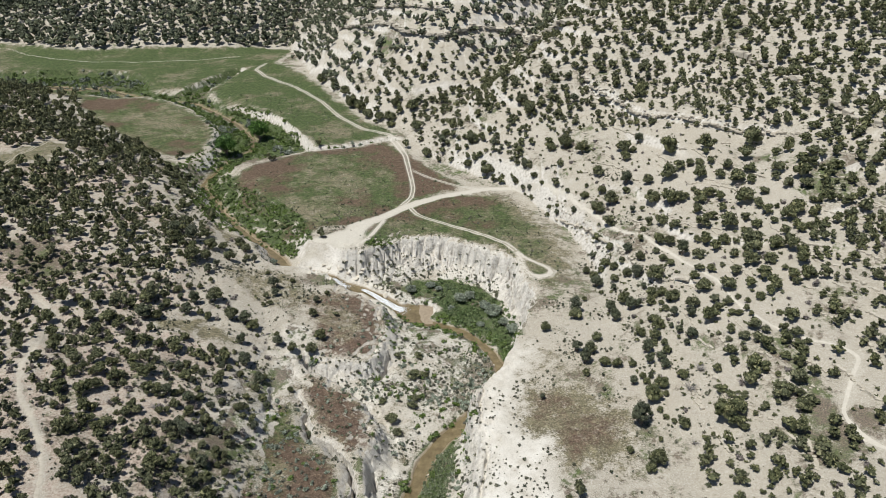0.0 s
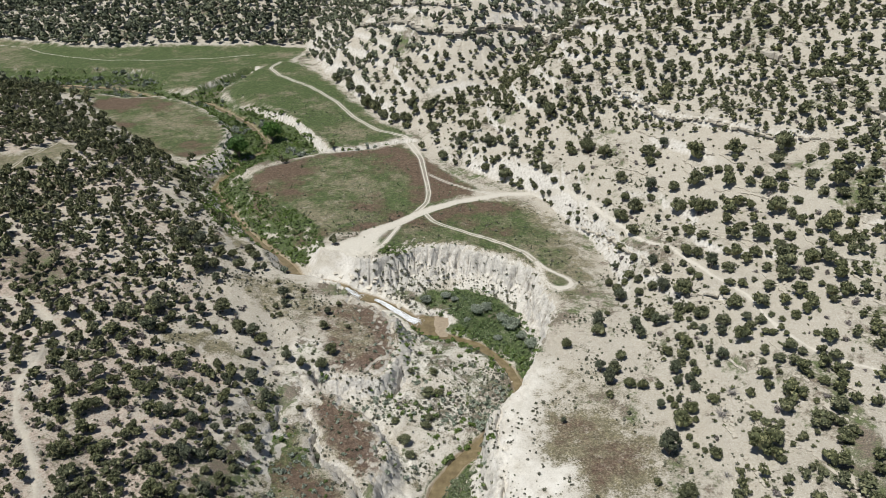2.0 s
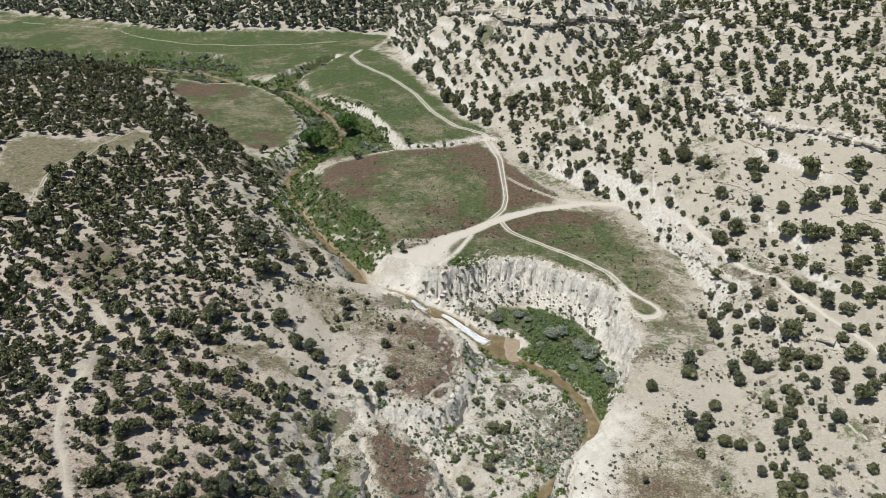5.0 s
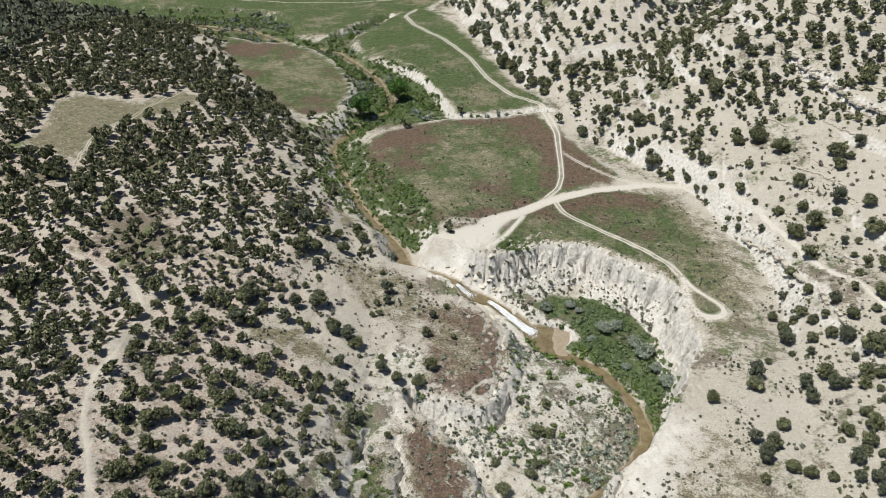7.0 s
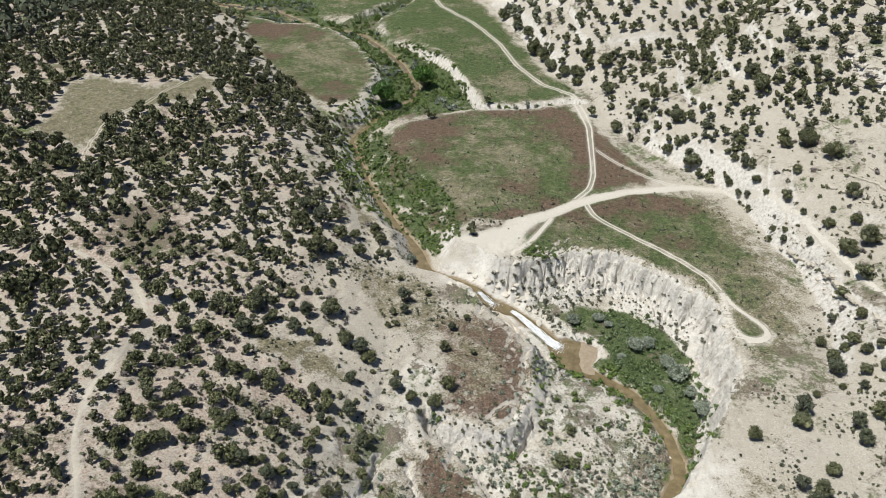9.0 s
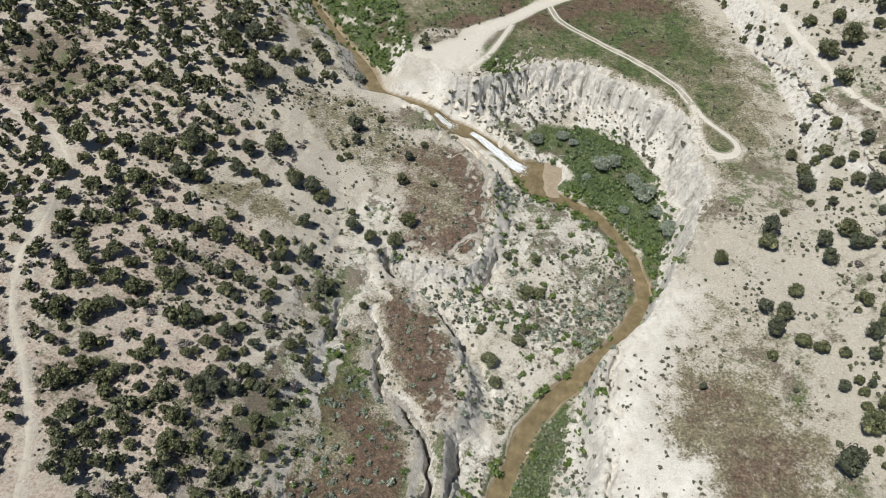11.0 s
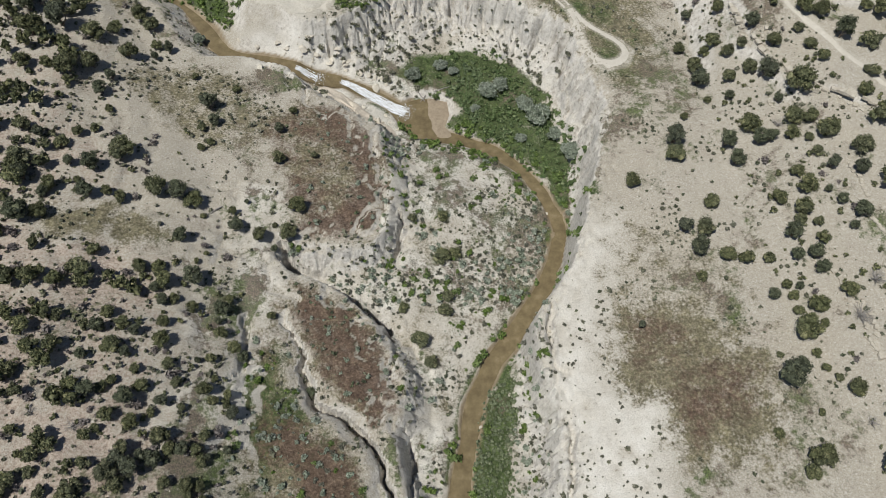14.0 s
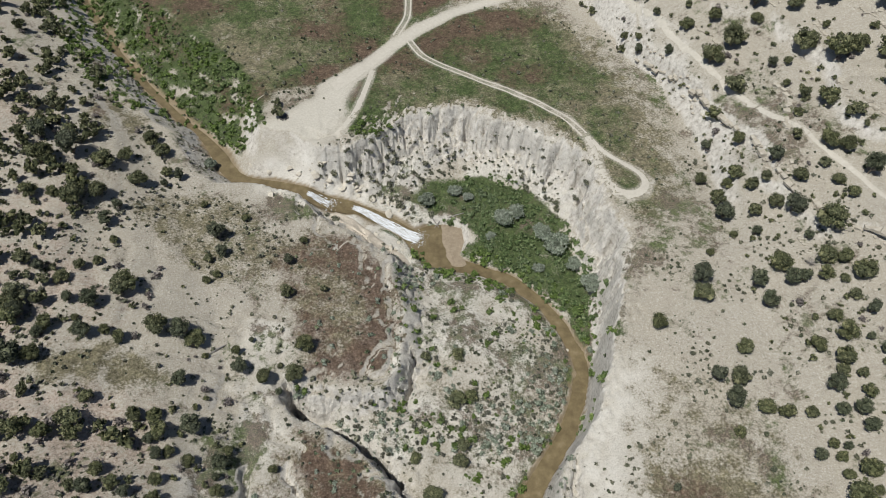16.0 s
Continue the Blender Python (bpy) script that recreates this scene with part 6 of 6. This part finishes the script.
tu_x, tu_y = scattered(-130, 44, 115, 400, 1.9, tuft_chance)
tk = rng.uniform(size=len(tu_x)) < 0.55
tuft_pat = [crown_geometry(rng, 1, 9, 0.5, 0.4, 0.05, 0.8) for _ in range(4)]
stuff("grass_tufts", "grey-green grass tufts over the meadow", "grass", M_REED, tuft_pat, as_places(tu_x[tk], tu_y[tk], 0.2, 0.75, 0.02, 1.6))
stuff("grass_tufts", "pale dry grass tufts over the meadow", "grass", M_SAGE, tuft_pat, as_places(tu_x[~tk], tu_y[~tk], 0.18, 0.6, 0.02, 1.8))

# ---- rocks, dead wood, small things ----
def slab_geometry(r):
    """A broken sandstone block: a box with skewed, worn corners."""
    v = np.array([(x, y, z) for z in (-0.35, 0.35) for x, y in ((-1, -0.7), (1, -0.7), (1, 0.7), (-1, 0.7))], float)
    top = v[4:] * np.array([0.86, 0.84, 1.0]) + np.array([0, 0, 0.10])
    v = np.concatenate([v, top]) * r.uniform(0.78, 1.15, (12, 3))
    f = []
    for a in (0, 4):
        for k in range(4):
            p, q = a + k, a + (k + 1) % 4
            f += [(p, q, q + 4), (p, q + 4, p + 4)]
    f += [(8, 9, 10), (8, 10, 11)]
    return v, np.array(f)


slabs = [slab_geometry(rng) for _ in range(8)]
spots = []
for line in LEDGES[:6] + LEDGES[7:]:
    p = resample(line, 0.8)
    d = np.gradient(p[:, :2], axis=0)
    d /= np.hypot(d[:, 0], d[:, 1])[:, None]
    for (x, y, h), (dx, dy) in zip(p, d):
        if h < 0.5 or rng.uniform() < 0.22:
            continue
        o = rng.normal(0.2, 0.7)
        x, y = x + dy * o + 0.9 * fbm(np.array(x), np.array(y), 6, 3, 1), y - dx * o
        s = rng.uniform(0.22, 0.5) * (0.7 + 0.25 * h)
        spots.append((x, y, float(on_ground(x, y)) + 0.12 * s, s, rng.uniform(0.7, 1.5)))
stuff("sandstone_ledge", "broken tan sandstone slabs along the slope ledges", "rocks", M_ROCK, slabs, spots)


def outcrops(count, x0, x1, y0, y1, side):
    """Thin broken beds of rock that follow the slopes' contours."""
    rows = []
    foot = EAST_FOOT if side > 0 else WEST_FOOT
    xs, ys = rng.uniform(x0, x1, count), rng.uniform(y0, y1, count)
    ok = (along(xs, ys, foot)[1] * side > 0) & (along(xs, ys, foot)[0] > 6) & (track_gap(xs, ys) > 3) & view(xs, ys)
    for ring in (CLEARING, HOLLOW):
        ok &= ~inside(xs, ys, ring)
    for x, y in zip(xs[ok], ys[ok]):
        size, steps = rng.uniform(0.3, 0.65), rng.integers(5, 24)
        for _ in range(steps):
            gxx = (on_ground(x + 2, y) - on_ground(x - 2, y)) / 4
            gyy = (on_ground(x, y + 2) - on_ground(x, y - 2)) / 4
            ln = math.hypot(gxx, gyy) + 1e-6
            x, y = x + gyy / ln * size * 1.2 + rng.normal(0, 0.12), y - gxx / ln * size * 1.2 + rng.normal(0, 0.12)
            if rng.uniform() < 0.8:
                rows.append((x, y, float(on_ground(x, y)) + 0.02, size * rng.uniform(0.6, 1.2), rng.uniform(0.8, 1.6)))
    return rows


stuff("rock_outcrop", "thin broken beds of tan sandstone across the slopes", "rocks", M_ROCK, slabs,
      outcrops(300, 44, 190, 110, 360, 1))


def rock_ledge(line, size, gap, tall, label):
    """A broken band of bedrock: one block after another along a line."""
    p = resample(line, gap)
    p[:, 0] -= 0.9 * fbm(p[:, 0], p[:, 1], 6, 3, 1) + 1.6 * vnoise(p[:, 0], p[:, 1], 17, 5)
    p[:, 1] -= 0.9 * fbm(p[:, 0], p[:, 1], 6, 3, 2) + 1.6 * vnoise(p[:, 0], p[:, 1], 17, 6)
    d = np.gradient(p[:, :2], axis=0)
    top = new("rock_ledge")
    mid = p[len(p) // 2]
    top.location = (mid[0], mid[1], float(on_ground(mid[0], mid[1])))
    tagged(top, label, "rock ledge", "ledges on the slopes")
    for (x, y, h), (dx, dy) in zip(p, d):
        if h < 0.4 or rng.uniform() < 0.2:
            continue
        s = size * rng.uniform(0.7, 1.25)
        v, f = slab_geometry(rng)
        o = mesh_object("block", v * np.array((s, s * rng.uniform(0.8, 1.3), s * tall * rng.uniform(0.7, 1.2))), f, M_ROCK, top, True)
        ln = math.hypot(dx, dy)
        x, y = x - dy / ln * 0.55 * s, y + dx / ln * 0.55 * s
        z = float(on_ground(x + dy / ln * 0.8 * s, y - dx / ln * 0.8 * s))
        o.matrix_basis = Matrix.LocRotScale((x - mid[0], y - mid[1], z - top.location.z - 0.05 * s), Euler((rng.uniform(-0.12, 0.12), rng.uniform(-0.12, 0.12), math.atan2(dy, dx) + rng.uniform(-0.25, 0.25))), None)


rock_ledge(LEDGES[0], 0.85, 1.1, 1.1, "long broken band of tan sandstone across the slope")
rock_ledge(LEDGES[1], 0.75, 1.5, 1.0, "low broken tan sandstone ledge at the slope's foot")
rock_ledge(LEDGES[2], 1.7, 2.4, 1.1, "dark-shadowed sandstone cliff band high in the draw")
rock_ledge(LEDGES[3], 1.6, 2.2, 1.1, "short sandstone cliff in the draw")
rock_ledge(LEDGES[4], 1.3, 2.2, 0.9, "sandstone band round the bald hill")
rock_ledge(LEDGES[5], 0.8, 1.4, 1.0, "low tan sandstone ledge among junipers")
rock_ledge(LEDGES[7], 1.6, 2.4, 1.3, "tan sandstone band on the upper slope")


def stone_chance(x, y):
    d_e, side_e, _ = along(x, y, EAST_FOOT)
    c = np.where(side_e > 0, 0.06, 0.0)
    dw, side_w, _ = along(x, y, WEST_FOOT)
    c = np.where((side_w < 0) & (x < -38), 0.05, c)
    st = steepness(x, y)
    c = c + np.where((st > 0.55) & (y > 100) & ~inside(x, y, CANYON), 0.12, 0)
    dr, _, _ = along(x, y, RIVER)
    c = np.where((dr < 7) & (x < -12) & (y > 185) & (y < 216), 0.35, c)
    return np.where(track_gap(x, y) < 0.3, 0, c)


ux, uy = scattered(-95, 120, 96, 290, 1.7, stone_chance)
stuff("scattered_stones", "small tan stones strewn over the slopes", "stones", M_ROCK, slabs, as_places(ux, uy, 0.10, 0.30, 0.02))


def boulder(x, y, size, squash=0.6):
    bm = bmesh.new()
    bmesh.ops.create_icosphere(bm, subdivisions=2, radius=1)
    planes = [(Vector((rng.normal(), rng.normal(), rng.normal() * 0.8 + 0.3)).normalized(), rng.uniform(0.36, 0.62)) for _ in range(11)]
    off = Vector((x * 0.37, y * 0.61, size))
    for v in bm.verts:
        w = v.co * (1 + 0.5 * noise.noise(v.co * 0.9 + off) + 0.25 * noise.noise(v.co * 2.7 + off))
        for nrm, cut in planes:
            over = w.dot(nrm) - cut
            if over > 0:
                w = w - nrm * over * 0.95
        v.co = Vector((w.x * size, w.y * size * 0.8, w.z * size * squash))
    me = bpy.data.meshes.new("boulder")
    bm.to_mesh(me)
    bm.free()
    me.materials.append(M_PALE)
    ob = new("boulder", me)
    ob.location = (x, y, float(on_ground(x, y)) + size * squash * 0.12)
    ob.rotation_euler = (0, 0, rng.uniform(0, 6.28))
    return tagged(ob, "rounded pale sandstone boulder beside the creek", "boulder", "boulders by the falls")


for x, y, s in [(-38, 207.6, 1.1), (-34.5, 206.8, 1.5), (-31.5, 206.2, 1.3), (-28.3, 205.4, 1.6), (-25.8, 205.6, 1.0), (-22.5, 203.6, 1.2), (-19.0, 202.6, 0.9),
                (-44.5, 209.0, 0.9), (-48.5, 210.5, 0.7), (-16.5, 201.3, 0.8), (-37.5, 200.6, 1.0), (-33, 198.4, 0.8), (-14.6, 188.6, 0.9), (-18, 191.2, 0.7),
                (-2, 131.5, 0.5), (0.5, 133, 0.45), (-3.4, 123, 0.6), (14.4, 165.5, 0.5), (16.2, 158, 0.5), (-7.6, 114, 0.5)]:
    boulder(x, y, s)
bed = resample([p for p in RIVER if -48 < p[0] < -12 and 190 < p[1] < 210], 1.0)
for k in range(46):
    x, y, _, half = bed[rng.integers(len(bed))]
    o = (half + rng.uniform(0.9, 4.2)) * rng.choice((-1, 1), p=(0.4, 0.6))
    boulder(x + 0.35 * o + rng.normal(0, 0.5), y + 0.93 * o, 0.4 + 1.0 * rng.uniform() ** 2.5, 0.55)


def dead_tree(x, y, r):
    vs, fs = trunk_geometry(rng, 0.05, 0.75, 12)
    v2, f2 = trunk_geometry(rng, 0.03, 0.6, 16)
    top = new("dead_tree")
    top.matrix_basis = Matrix.LocRotScale((x, y, float(on_ground(x, y)) - 0.05), Euler((rng.uniform(-0.3, 0.3), 0.2, rng.uniform(0, 6.28))), (r, r, r))
    mesh_object("trunk", vs, fs, M_DEAD, top)
    mesh_object("branchwork", v2 * np.array([1.45, 1.45, 1.1]), f2, M_DEAD, top)
    return tagged(top, "bare grey dead juniper with weathered twisted limbs", "dead tree", "dead trees")


for x, y, r in [(60.0, 135.4, 2.4), (56.2, 130.2, 2.6), (74.0, 125.1, 1.4), (52.2, 113.7, 1.6), (52.5, 119.7, 0.9), (55.2, 168.4, 1.8), (-46.6, 146.7, 1.4),
                (-51.1, 141.4, 1.4), (-68.2, 123.0, 1.3), (-62.1, 120.9, 1.6), (-72, 135, 1.6), (-80, 128, 1.5)]:
    dead_tree(x, y, r)


def log(x0, y0, x1, y1, rad, name, label):
    a, b = Vector((x0, y0, float(on_ground(x0, y0)) + rad)), Vector((x1, y1, float(on_ground(x1, y1)) + rad))
    vs, fs = [], []
    for i in range(8):
        f = i / 7
        c = a.lerp(b, f) + Vector((0, 0, 0.12 * math.sin(f * 3.1)))
        for k in range(7):
            w = k * 6.283 / 7
            rr = rad * (1.1 - 0.65 * f) * (1 + 0.25 * noise.noise(Vector((f * 6, k, x0))))
            side = (b - a).cross(Vector((0, 0, 1))).normalized()
            vs.append(c + side * math.cos(w) * rr + Vector((0, 0, 1)) * math.sin(w) * rr)
    for i in range(7):
        for k in range(7):
            p, q = i * 7 + k, i * 7 + (k + 1) % 7
            fs.append((p, q, q + 7, p + 7))
    return tagged(mesh_object(name, [v[:] for v in vs], fs, M_DEAD), label, "log")


log(-10.2, 200.3, -8.2, 197.6, 0.16, "log", "bleached driftwood log at the pool's edge")
log(-6.0, 199.2, -2.6, 199.6, 0.14, "log", "bleached driftwood log lying against the thicket")
log(-8.0, 198.9, -9.6, 197.2, 0.10, "log", "thin bleached branch stranded by the pool")
log(-47.5, 163.9, -50.0, 161.9, 0.12, "log", "grey fallen branch on bare soil")


def fire_ring(x, y):
    top = new("fire_ring")
    z = float(on_ground(x, y))
    top.location = (x, y, z)
    tagged(top, "ring of dark stones round old ashes on the bare pan", "fire ring")
    a = np.linspace(0, 6.283, 17)[:-1]
    ash = np.concatenate([[[0, 0, 0.06]], np.stack([0.75 * np.cos(a), 0.75 * np.sin(a), np.full(16, 0.03)], 1)])
    mesh_object("ashes", ash, [(0, 1 + k, 1 + (k + 1) % 16) for k in range(16)], M_ASH, top)
    for k in range(11):
        w = k * 6.283 / 11 + rng.uniform(-0.1, 0.1)
        v, f = slab_geometry(rng)
        o = mesh_object("stone", v * 0.24, f, M_SOOT, top, True)
        o.matrix_basis = Matrix.LocRotScale((0.85 * math.cos(w), 0.85 * math.sin(w), 0.1), Euler((0, 0, w)), None)


fire_ring(-41.0, 219.5)
